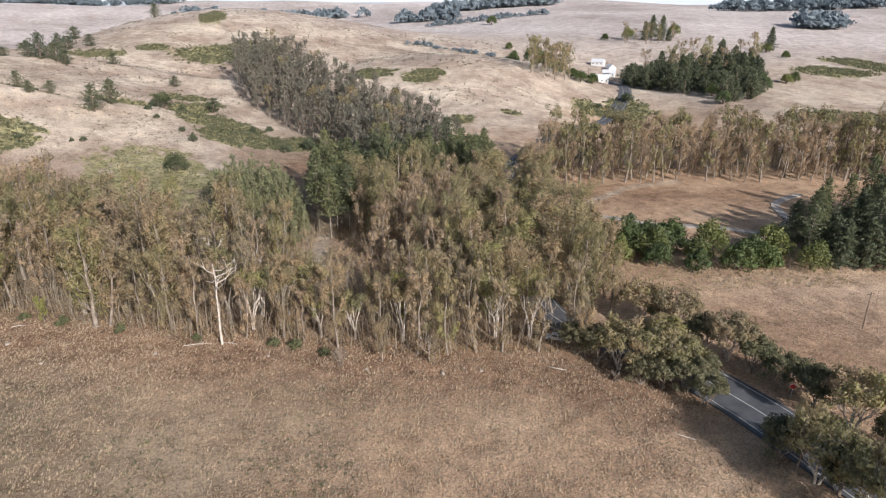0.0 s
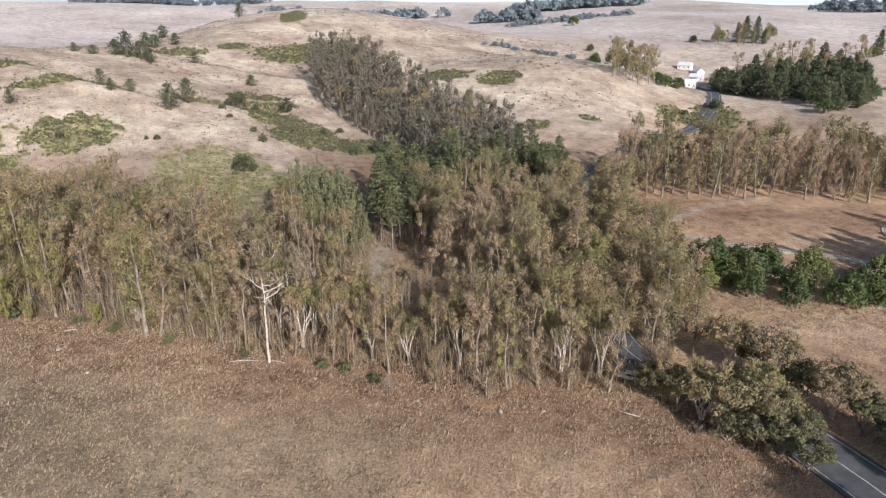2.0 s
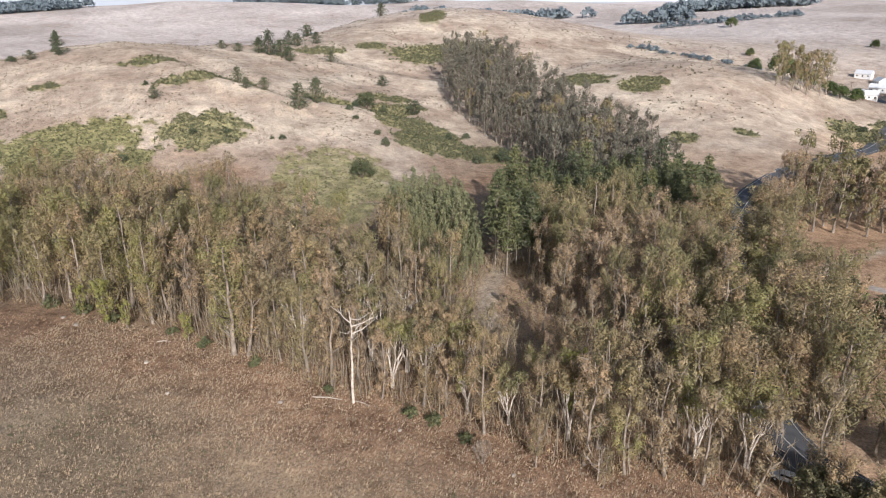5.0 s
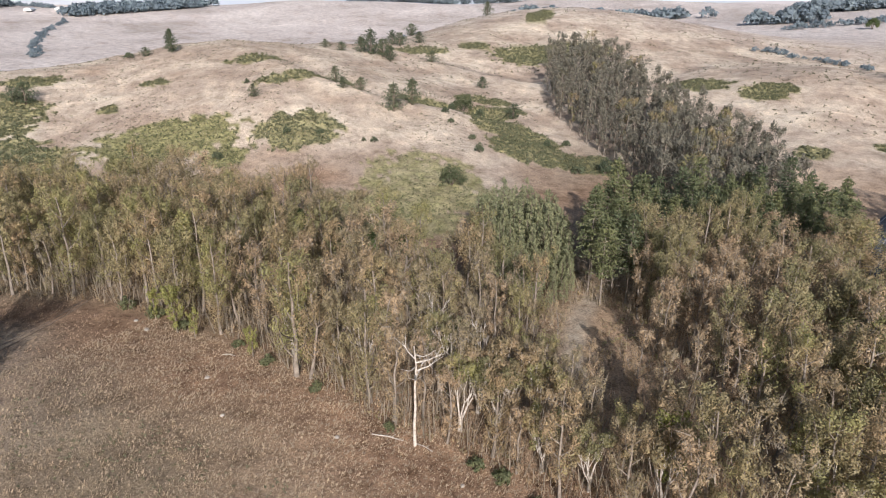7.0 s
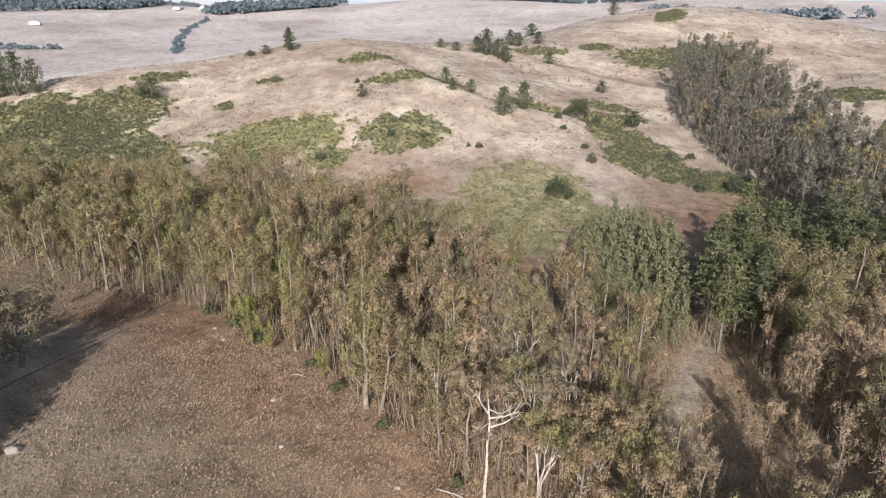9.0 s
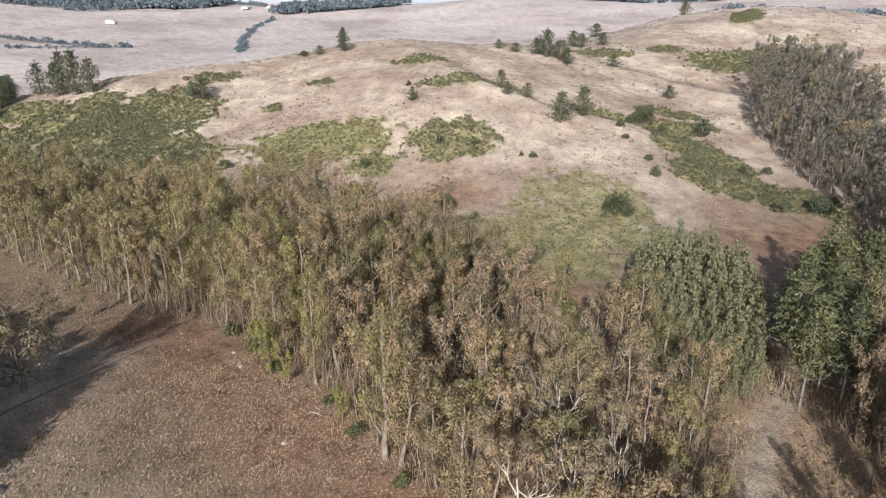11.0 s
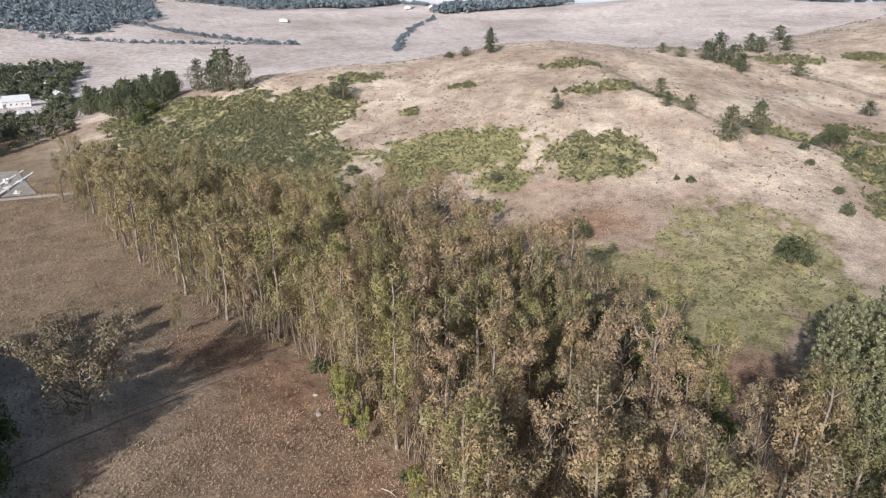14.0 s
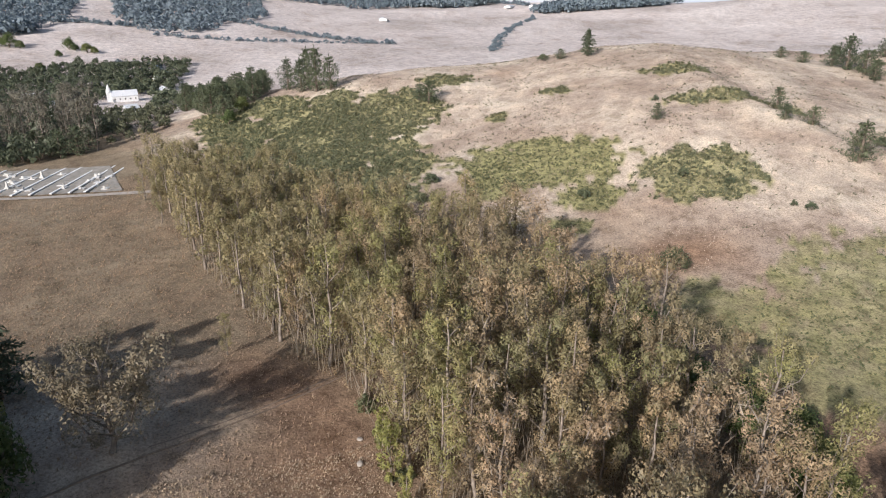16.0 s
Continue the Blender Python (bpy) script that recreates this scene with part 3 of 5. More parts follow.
def umbrella_tree(seed, tall, wide, stems, per, size, thick, bare=0.0, low=0.3, open_top=0.72, twig=0.03):
    """Several leaning pale stems that fork twice, with flat leafy puffs along a domed top."""
    rng = np.random.default_rng(seed)
    tv, tf, centres, radii = [], [], [], []
    for b in range(stems):
        a = 6.28 * b / stems + rng.normal() * 0.35
        out = Vector((math.cos(a), math.sin(a), 0))
        h = tall * (low + 0.16 * rng.random())
        lean = wide * (0.06 + 0.12 * rng.random())
        knee = out * lean * 0.4 + Vector((rng.normal() * 0.2, rng.normal() * 0.2, h * 0.5))
        fork = out * lean + Vector((0, 0, h))
        t0 = thick * (0.75 + 0.4 * rng.random())
        tube(tv, tf, [out * 0.25 + Vector((0, 0, -0.4)), knee, fork], [t0 * 1.25, t0, t0 * 0.8], 6)
        for j in range(3):
            a1 = a + (j - 1) * 1.05 + rng.normal() * 0.25
            o1 = Vector((math.cos(a1), math.sin(a1), 0))
            e1 = fork + o1 * wide * (0.1 + 0.1 * rng.random()) + Vector((0, 0, tall * (0.16 + 0.1 * rng.random())))
            m1 = fork.lerp(e1, 0.5) + o1 * wide * 0.03
            tube(tv, tf, [fork, m1, e1], [t0 * 0.62, t0 * 0.5, t0 * 0.42], 5)
            for k in range(3):
                a2 = a1 + (k - 1) * 0.9 + rng.normal() * 0.4
                p = Vector((e1.x, e1.y, 0)) + Vector((math.cos(a2), math.sin(a2), 0)) * wide * (0.08 + 0.14 * rng.random())
                d = min(p.length / (wide * 0.5), 1.0)
                if d == 1.0:
                    p = p.normalized() * wide * 0.5
                e2 = Vector((p.x, p.y, tall * (open_top + (1 - open_top) * math.sqrt(1 - d * d)) * (0.93 + 0.09 * rng.random())))
                m2 = e1.lerp(e2, 0.5) + Vector((p.x - e1.x, p.y - e1.y, 0)) * 0.18
                tube(tv, tf, [e1, m2, e2], [t0 * 0.36, t0 * 0.24, twig], 4)
                for w in range(3):
                    c = m2.lerp(e2, 0.3 + 0.35 * w) + Vector((rng.normal(), rng.normal(), 0.4 * rng.normal())) * wide * 0.045
                    tube(tv, tf, [m2, c + Vector((0, 0, 0.5))], [twig + 0.03, 0.02], 3)
                    if rng.random() >= bare:
                        r = wide * (0.082 + 0.05 * rng.random())
                        centres.append(tuple(c))
                        radii.append((r, r, r * 0.72))
    wood = (np.array(tv), np.array(tf))
    if not centres:
        return wood, (None, None)
    return wood, leaves(rng, centres, radii, per, size, -0.4, 1.5, 2.0, 0.17)


def bare_tree(seed, tall, limbs, low, reach, thick, lift=0.35):
    """A dead tree: bleached trunk and a few long bare arms that fork near their ends."""
    rng = np.random.default_rng(seed)
    tv, tf = [], []
    line = [Vector((rng.normal() * 0.12, rng.normal() * 0.12, tall * k / 5 - 0.4 * (k == 0))) for k in range(6)]
    tube(tv, tf, line, [thick * (1 - 0.75 * k / 5) + 0.03 for k in range(6)], 6)
    for j in range(limbs):
        s = low + (0.96 - low) * j / limbs
        root = Vector((0, 0, tall * s))
        a = j * 2.6 + rng.normal() * 0.4
        out = Vector((math.cos(a), math.sin(a), 0))
        ln = reach * (1.15 - 0.6 * (s - low) / (1 - low)) * (0.75 + 0.4 * rng.random())
        mid, end = root + out * ln * 0.55 + Vector((0, 0, ln * lift * 0.3)), root + out * ln + Vector((0, 0, ln * lift * (0.7 + 0.9 * rng.random())))
        tube(tv, tf, [root, mid, end], [thick * 0.48, thick * 0.36, 0.05], 5)
        for k in (-1, 1):
            tip = end.lerp(mid, 0.5 * rng.random()) + Vector((math.cos(a + k * 0.8), math.sin(a + k * 0.8), 0.4 + 0.6 * rng.random())) * ln * 0.38
            tube(tv, tf, [mid.lerp(end, 0.35 + 0.25 * rng.random()), tip], [thick * 0.26, 0.03], 4)
    return np.array(tv), np.array(tf)


RAW = {}


def make_tree(name, label, category, wood, foliage, bark, leaf, trunk_name="trunk", crown_name="crown", spray=None):
    ob = thing(name, label, category)
    RAW[ob.name] = [(wood, bark), (foliage, leaf)] + ([(spray, M_TWIG)] if spray else [])
    part(trunk_name, mesh_of(trunk_name, wood[0], wood[1], bark, True), ob)
    if foliage[0] is not None:
        v, f = foliage
        soft = SOFT_NORMALS[id(v)][1]
        if spray:
            v, f = np.vstack([v, spray[0]]), np.vstack([f, spray[1] + len(v)])
            soft = np.vstack([soft, SOFT_NORMALS[id(spray[0])][1]])
        part(crown_name, mesh_of(crown_name, v, f, [leaf, M_TWIG], False, np.arange(len(f)) >= len(foliage[1]), soft), ob)
    return ob


def plant(ob, x, y, size=1.0, turn=None, rng=random, group="", sink=0.15, flat=1.0):
    m = pose(x, y, ground(x, y) - sink, 0, 0, rng.random() * 360 if turn is None else turn) @ Matrix.Diagonal((size * flat, size * flat, size, 1))
    c = copy_thing(ob, m)
    c.matrix_basis = m
    if group:
        c["group"] = group
    return c


def conifer_mesh(seed, tall, wide, tiers, per, size, droop=-0.25, bare=0.12, needle=0.42, ragged=0.4, full=1.5, stem=None, dead=0):
    """A pine: straight trunk, whorls of limbs that carry flat sprays of needles."""
    rng = np.random.default_rng(seed)
    tv, tf, centres, radii = [], [], [], []
    tube(tv, tf, [(0, 0, -0.4), (0.1, 0, tall * 0.4), (0, 0.1, tall * 0.97)], [stem or wide * 0.055 + 0.12, (stem or wide * 0.045 + 0.1) * 0.7, 0.04], 6)
    for k in range(dead):
        a, z, ln = k * 2.4, tall * (0.08 + bare * (k + rng.random()) / dead), wide * (0.2 + 0.2 * rng.random())
        tube(tv, tf, [(0, 0, z), (math.cos(a) * ln, math.sin(a) * ln, z + 0.2 * ln)], [0.07, 0.02], 3)
    for k in range(tiers):
        s = bare + (0.98 - bare) * k / tiers
        z = tall * s
        span = wide * 0.5 * max(0.0, 1 - s ** full) ** 0.8 * (1 if s > bare + 0.1 else 0.7) + 0.2
        limbs = 5 if s < 0.7 else 4
        off = rng.random() * 6.28
        for j in range(limbs):
            a = off + 6.28 * j / limbs + rng.normal() * 0.25
            reach = span * (1 - ragged + 2 * ragged * rng.random())
            end = (math.cos(a) * reach, math.sin(a) * reach, z + droop * reach + 0.25 * reach * rng.random())
            tube(tv, tf, [(0, 0, z), end], [0.07, 0.02], 3)
            for q in (0.35, 0.65, 0.95):
                centres.append((end[0] * q, end[1] * q, z + (end[2] - z) * q))
                radii.append(np.array([0.23 * span + 0.3, 0.23 * span + 0.3, 0.12 * span + 0.35]))
    centres.append((0, 0, tall * 0.98))
    radii.append(np.array([0.3, 0.3, 0.8]))
    lv, lf = leaves(rng, centres, radii, per, size, 0.2, 1.0 / needle)
    return (np.array(tv), np.array(tf)), (lv, lf)


def cone_mesh(seed, tall, wide, tiers, per, size):
    """A young cypress: a dense pointed cone of small upturned sprays, tier over tier."""
    rng = np.random.default_rng(seed)
    tv, tf, centres, radii = [], [], [], []
    tube(tv, tf, [(0, 0, -0.4), (0, 0, tall * 0.5), (0, 0, tall * 0.97)], [0.16, 0.1, 0.03], 5)
    for k in range(tiers):
        s = 0.3 + 0.68 * k / tiers
        span = wide * 0.5 * (1 - s ** 2.2) ** 0.8
        ring = max(3, int(7 * (1 - s ** 2)) + 1)
        for j in range(ring):
            a = 6.28 * (j + 0.5 * (k % 2)) / ring + rng.normal() * 0.2
            q = span * (0.75 + 0.4 * rng.random())
            z = tall * s + 0.3 * rng.normal()
            tube(tv, tf, [(0, 0, z - 0.5), (math.cos(a) * q, math.sin(a) * q, z)], [0.04, 0.015], 3)
            centres.append((math.cos(a) * q, math.sin(a) * q, z))
            radii.append((0.42 + 0.1 * wide * (1 - s), 0.42 + 0.1 * wide * (1 - s), 0.6))
    centres.append((0, 0, tall * 0.97))
    radii.append((0.22, 0.22, 0.6))
    return (np.array(tv), np.array(tf)), leaves(rng, centres, radii, per, size, 0.8, 1.6, 2.0, 0.2)


def bush_mesh(seed, tall, wide, lumps, per, size, stems=5, droop=0.3):
    """A rounded bush: short stems, leaf clumps over an uneven dome."""
    rng = np.random.default_rng(seed)
    tv, tf, centres, radii = [], [], [], []
    for k in range(stems):
        a = rng.random() * 6.28
        e = (math.cos(a) * wide * 0.25, math.sin(a) * wide * 0.25, tall * 0.55)
        tube(tv, tf, [(0, 0, -0.3), (e[0] * 0.4, e[1] * 0.4, tall * 0.25), e], [0.03 * tall, 0.02 * tall, 0.02], 5)
    for k in range(lumps):
        a, s = rng.random() * 6.28, rng.random() ** 0.5
        h = math.sqrt(max(0.05, 1 - s * s))
        centres.append((math.cos(a) * s * wide * 0.42, math.sin(a) * s * wide * 0.42, tall * (0.12 + 0.72 * h * (0.45 + 0.55 * rng.random()))))
        radii.append(np.array([wide * 0.15, wide * 0.15, tall * 0.14]) * (0.6 + 0.8 * rng.random()))
    lv, lf = leaves(rng, centres, radii, per, size, droop, 1.7, 1.8, 0.25)
    return (np.array(tv), np.array(tf)), (lv, lf)


EUC_LABEL = "tall slender eucalyptus with pale trunk and olive-brown drooping leaves"
EUCS = []
for k, (tall, wide, limbs, th) in enumerate([(23, 7.2, 11, 0.34), (21, 6.2, 10, 0.27), (24, 6.6, 12, 0.32), (19, 6.0, 10, 0.23), (22, 8.2, 12, 0.4), (20, 5.4, 10, 0.21), (24, 6.2, 11, 0.28)]):
    w, f, g = plume_tree(100 + k, tall, wide, limbs + 2, 88, 0.36, th, 0.07 + 0.05 * (k % 4), 0.04, 3, 0, 1.5)
    EUCS.append(make_tree("eucalyptus", EUC_LABEL, "tree", w, f, M_BARK, M_EUC, spray=g))
FAR_EUCS = []
for k, (tall, wide, limbs, th) in enumerate([(23, 6.2, 8, 0.34), (21, 5.4, 8, 0.27), (24, 6.6, 9, 0.32), (20, 5.0, 8, 0.25)]):
    w, f, g = plume_tree(120 + k, tall, wide, limbs + 1, 44, 0.62, th, 0.12, 0.05, 2, 0, 1.55)
    FAR_EUCS.append(make_tree("eucalyptus", EUC_LABEL, "tree", w, f, M_BARK, M_EUC, spray=g))
DRY_LABEL = "half-bare grey-brown eucalyptus with thin upswept twigs"
DRY = []
for k, (tall, wide, limbs, th) in enumerate([(20, 5.4, 12, 0.25), (18, 5.0, 11, 0.22), (22, 5.8, 13, 0.27)]):
    w, f, g = plume_tree(140 + k, tall, wide, limbs + 1, 64, 0.35, th, 0.1, 0.12, 3, 6, 1.4)
    DRY.append(make_tree("eucalyptus", DRY_LABEL, "tree", w, f, M_BARK, M_GREY, spray=g))
FAR_DRY = []
for k, (tall, wide, limbs, th) in enumerate([(22, 6.0, 10, 0.28), (20, 5.2, 9, 0.24), (24, 6.6, 11, 0.3)]):
    w, f, g = plume_tree(130 + k, tall, wide, limbs, 42, 0.62, th, 0.15, 0.08, 2, 0, 1.5)
    FAR_DRY.append(make_tree("eucalyptus", DRY_LABEL, "tree", w, f, M_BARK, M_DUSK, spray=g))
GNARLED = []
for k in range(3):
    w, f = umbrella_tree(160 + k, 16, 9.5, 3, 48, 0.39, 0.23, 0.05)
    GNARLED.append(make_tree("eucalyptus", "spreading eucalyptus with several bleached limbs and a domed olive crown", "tree", w, f, M_PALE, M_EUC))
w, f, g = plume_tree(175, 16, 15, 26, 70, 0.44, 0.36, 0.12, 0.03, 4, 0, 0.8)
LONE = make_tree("eucalyptus", "broad many-stemmed brown-olive tree alone in the pasture", "tree", w, f, M_BARK, M_BROWN)
w, f = umbrella_tree(176, 13, 12, 5, 46, 0.48, 0.22, 0.08, 0.2, 0.45)
SPREAD = make_tree("eucalyptus", "spreading roadside eucalyptus with olive crown and pale limbs", "tree", w, f, M_PALE, M_EUC)
VERGE = []
for k in range(2):
    w, f = umbrella_tree(190 + k, 10, 9.5, 5, 44, 0.44, 0.17, 0.04, 0.14, 0.35)
    VERGE.append(make_tree("eucalyptus", "low dense olive-green tree on the shaded verge", "tree", w, f, M_BARK, M_VERGE))
LIMES = []
for k in range(2):
    w, f, g = plume_tree(180 + k, 14, 5.5, 11, 60, 0.42, 0.18, 0.12)
    LIMES.append(make_tree("eucalyptus", "young eucalyptus with fresh yellow-green leaves", "tree", w, f, M_BARK, M_LIME))
DEAD = make_tree("dead_tree", "leafless dead tree with bleached white trunk and long bare arms", "tree", bare_tree(170, 19.5, 7, 0.68, 4.6, 0.3), (None, None), M_PALE, M_EUC)
TALL_SNAG = make_tree("dead_tree", "tall dead tree with bleached bare branches among the crowns", "tree", bare_tree(173, 16, 12, 0.55, 3.2, 0.17, 0.9), (None, None), M_PALE, M_EUC)
SNAG = make_tree("dead_tree", "short dead tree with many bleached bare branches", "tree", bare_tree(171, 9, 11, 0.35, 4.0, 0.22, 0.8), (None, None), M_PALE, M_EUC)
w, f = umbrella_tree(172, 8, 7, 4, 5, 0.4, 0.14, 1.0, 0.2)
BRUSH = make_tree("dead_tree", "dead grey brush of bare tangled twigs at the field edge", "tree", w, (None, None), M_BARK, M_EUC)
PINES = []
for k, (tall, wide, tiers) in enumerate([(16, 10, 15), (19, 10, 17), (13, 10, 12)]):
    w, f = conifer_mesh(200 + k, tall, wide, tiers, 11, 0.9)
    PINES.append(make_tree("pine", "dark green pine with layered ragged limbs", "tree", w, f, M_PBARK, M_PINE))
TALL_PINES = []
for k, (tall, wide, tiers) in enumerate([(25, 9, 15), (27, 9.5, 16), (23, 8.5, 14)]):
    w, f = conifer_mesh(230 + k, tall, wide, tiers, 8, 0.78, 0.02, 0.34, 0.4, 0.4, 2.0, 0.27, 14)
    TALL_PINES.append(make_tree("pine", "tall green pine with pale stem and open whorled limbs", "tree", w, f, M_BARK, M_GREENPINE))
HILL_PINES = []
for k, (tall, wide, tiers) in enumerate([(13, 12, 11), (14, 11.5, 12), (11, 12, 10)]):
    w, f = conifer_mesh(210 + k, tall, wide, tiers, 10, 0.75, 0.1, 0.06, 0.5, 0.42, 1.6)
    HILL_PINES.append(make_tree("pine", "bushy dark green pine with layered limbs", "tree", w, f, M_PBARK, M_PINE))
CYPRESS = []
for k, (tall, wide) in enumerate([(15, 3.7), (16.5, 3.6), (13.5, 3.9)]):
    w, f = cone_mesh(220 + k, tall, wide, 10, 24, 0.38)
    CYPRESS.append(make_tree("cypress", "dense grey-green young cypress in a close plantation", "tree", w, f, M_PBARK, M_HEDGE))
BROAD = []
for k, (tall, wide) in enumerate([(10, 10), (12, 11), (9, 9)]):
    w, f = bush_mesh(240 + k, tall, wide, 70, 34, 0.66)
    BROAD.append(make_tree("broadleaf_tree", "rounded leafy tree with bright to dark green foliage", "tree", w, f, M_PBARK, M_BROAD))
BUSHES = []
for k, (tall, wide) in enumerate([(3, 3.4), (3.4, 3.0), (2.6, 3.6)]):
    w, f = bush_mesh(260 + k, tall, wide, 40, 26, 0.3)
    BUSHES.append(make_tree("bush", "dark green rounded bush on the dry hillside", "bush", w, f, M_PBARK, M_PINE, "stem", "foliage"))
w, f = bush_mesh(265, 7, 8.5, 80, 34, 0.36, 6, 0.8)
ROUND_BUSH = make_tree("bush", "large rounded dark green bush on the dry slope", "bush", w, f, M_PBARK, M_DARKBUSH, "stem", "foliage")
COPSE = []
for k, (tall, wide) in enumerate([(10, 11), (12, 11), (8, 10)]):
    w, f = bush_mesh(250 + k, tall, wide, 26, 7, 2.0, 2)
    COPSE.append(make_tree("broadleaf_tree", "far rounded tree", "tree", w, f, M_PBARK, M_COPSE))
SHRUBS = []
for k, (tall, wide) in enumerate([(2.6, 3.6), (3.2, 3.2)]):
    w, f = bush_mesh(270 + k, tall, wide, 30, 22, 0.45, 5, 0.0)
    SHRUBS.append(make_tree("bush", "olive-green bush at the foot of the windbreak", "bush", w, f, M_PBARK, M_FERN, "stem", "foliage"))
MODELS = FAR_DRY + TALL_PINES + COPSE + HILL_PINES + SHRUBS + EUCS + FAR_EUCS + DRY + GNARLED + LIMES + VERGE + [ROUND_BUSH, TALL_SNAG, DEAD, SNAG, BRUSH, LONE, SPREAD] + PINES + CYPRESS + BROAD + BUSHES


def spots(poly, gap, seed, clear=6.5, most=9999):
    """Random places in a plot, no two nearer than the gap, none on the roads."""
    rng = random.Random(seed)
    xs, ys = [p[0] for p in poly], [p[1] for p in poly]
    area = (max(xs) - min(xs)) * (max(ys) - min(ys))
    put = []
    for _ in range(int(area / gap ** 2 * 6)):
        x, y = rng.uniform(min(xs), max(xs)), rng.uniform(min(ys), max(ys))
        if not inside(poly, x, y) or any((x - a) ** 2 + (y - b) ** 2 < gap * gap for a, b in put):
            continue
        if near_line(x, y, ROAD) < clear or near_line(x, y, DRIVE) < 4:
            continue
        put.append((x, y))
        if len(put) == most:
            break
    return put


GLADE = [(-44, 188), (-41, 199), (-31, 199), (-26, 192), (-20, 181), (-17, 168), (-24, 160), (-33, 162), (-41, 174)]


def grove(poly, gap, pick, group, seed, size=(0.8, 1.1), clear=6.5, most=9999, tall=None):
    """Trees over a plot, but for the glade and thin places; tall: their height over the plan."""
    rng = random.Random(seed + 50)
    for x, y in spots(poly, gap, seed, clear, most):
        if inside(GLADE, x, y):
            continue
        plant(pick(rng, x, y), x, y, rng.uniform(*size) * (tall(x, y) if tall else 1.0), None, rng, group)


def joined(name, label, category, places, pick, size, seed):
    """Many plants that nobody could count, joined into one mesh."""
    rng = random.Random(seed)
    vs, fs, ms, ns, mats, base = [], [], [], [], [], 0
    for x, y in places:
        a, k = rng.random() * 6.28, rng.uniform(*size)
        turn = np.array([[math.cos(a), math.sin(a), 0], [-math.sin(a), math.cos(a), 0], [0, 0, 1]]) * k
        for (v, f), m in RAW[pick(rng, x, y).name]:
            if v is None:
                continue
            if m not in mats:
                mats.append(m)
            if f.shape[1] == 4:
                f = np.vstack([f[:, (0, 1, 2)], f[:, (0, 2, 3)]])
            ns.append(SOFT_NORMALS[id(v)][1] @ (turn / k) if id(v) in SOFT_NORMALS else np.zeros_like(v))
            vs.append(v @ turn + np.array([x, y, ground(x, y) - 0.15]))
            fs.append(f + base)
            ms.append(np.full(len(f), mats.index(m)))
            base += len(v)
    me = mesh_of(name, np.vstack(vs), np.vstack(fs), mats, False, np.concatenate(ms), np.vstack(ns))
    return tagged(new(name, me), label, category, kind="stuff")


def mostly_euc(rng, x, y):
    return rng.choice(EUCS if rng.random() < (0.5 if x > -80 else 0.85) else DRY)


def far_euc(rng, x, y):
    return rng.choice(FAR_EUCS if rng.random() < 0.45 else DRY)


BREAK = [(30, 128), (11, 128), (-4, 126), (-23, 129), (-39, 133), (-62, 135), (-83, 141), (-107, 145), (-143, 144), (-163, 137), (-180, 140), (-215, 174), (-175, 197), (-145, 195), (-105, 192), (-80, 192), (-62, 189), (-47, 183), (-40, 168), (-22, 160), (4, 170), (38, 150)]
PALE_TREES = [(-38, 139, 1.0), (-44.5, 138.5, 0.95), (-37.5, 145, 1.05), (-44, 145, 1.0), (-28, 135, 0.8), (-53, 147, 1.1), (-31, 142, 0.95), (-20, 134, 0.75)]


def break_height(x, y):
    """Lower where the pale trees stand, tallest to the west."""
    low = math.exp(-(((x + 30) / 22) ** 4)) * (1 if y < 172 else 0.4)
    return (1.08 if x < -58 else 0.98) * (1 - 0.2 * low)


def break_tree(rng, x, y):
    """Leaves browner in the heart of the windbreak, greener westward."""
    return rng.choice(EUCS if rng.random() < (0.45 if x > -100 else 0.88) else DRY)


def in_break(poly, gap, seed):
    keep = []
    for x, y in spots(poly, gap, seed):
        if all((x - a) ** 2 + (y - b) ** 2 > 16 for a, b, h in PALE_TREES) and float(waves(np.array(x), np.array(y), 17, 77)) > -0.5:
            keep.append((x, y))
    return keep


rng = random.Random(51)
for x, y in in_break(BREAK, 5.2, 1)[:300]:
    if not inside(GLADE, x, y):
        plant(break_tree(rng, x, y), x, y, rng.uniform(0.84, 1.12) * break_height(x, y), None, rng, "eucalyptus windbreak")
WEST = [(-168, 135), (-230, 124), (-276, 122), (-300, 114), (-310, 126), (-262, 156), (-215, 172)]
joined("eucalyptus_wood", "olive-green eucalyptus wood running on beside the pasture", "trees", spots(WEST, 5.0, 2), lambda r, x, y: r.choice(EUCS if r.random() < 0.35 else FAR_EUCS), (0.8, 1.05), 2)
ROADSIDE = [(-30, 192), (-18, 178), (2, 168), (18, 158), (19, 215), (19, 236), (-26, 230), (-30, 205)]
EAST_SIDE = [(32, 146), (44, 150), (42, 175), (36, 200), (38, 232), (40, 262), (33, 262), (29, 200)]
joined("eucalyptus_wood", "brown-olive eucalyptus wood beside the highway", "trees", [p for p in spots(ROADSIDE, 5.2, 3, 5.0) if not inside(GLADE, *p)] + spots(EAST_SIDE, 4.6, 13, 5.0), mostly_euc, (0.9, 1.12), 3)
GULLY_WOOD = [(-37, 284), (-50, 318), (-72, 346), (-106, 384), (-132, 436), (-144, 496), (-116, 496), (-80, 440), (-30, 380), (8, 300), (2, 262), (-25, 262)]
joined("eucalyptus_wood", "grey-brown eucalyptus wood filling the hill gully", "trees", spots(GULLY_WOOD, 5.6, 4, 8), lambda r, x, y: r.choice(FAR_DRY * 4 + FAR_EUCS[:1]), (0.75, 1.2), 4)
CLEARING_WOOD = [(40, 268), (63, 268), (82, 268), (104, 272), (122, 268), (150, 268), (215, 262), (215, 300), (120, 300), (45, 294)]
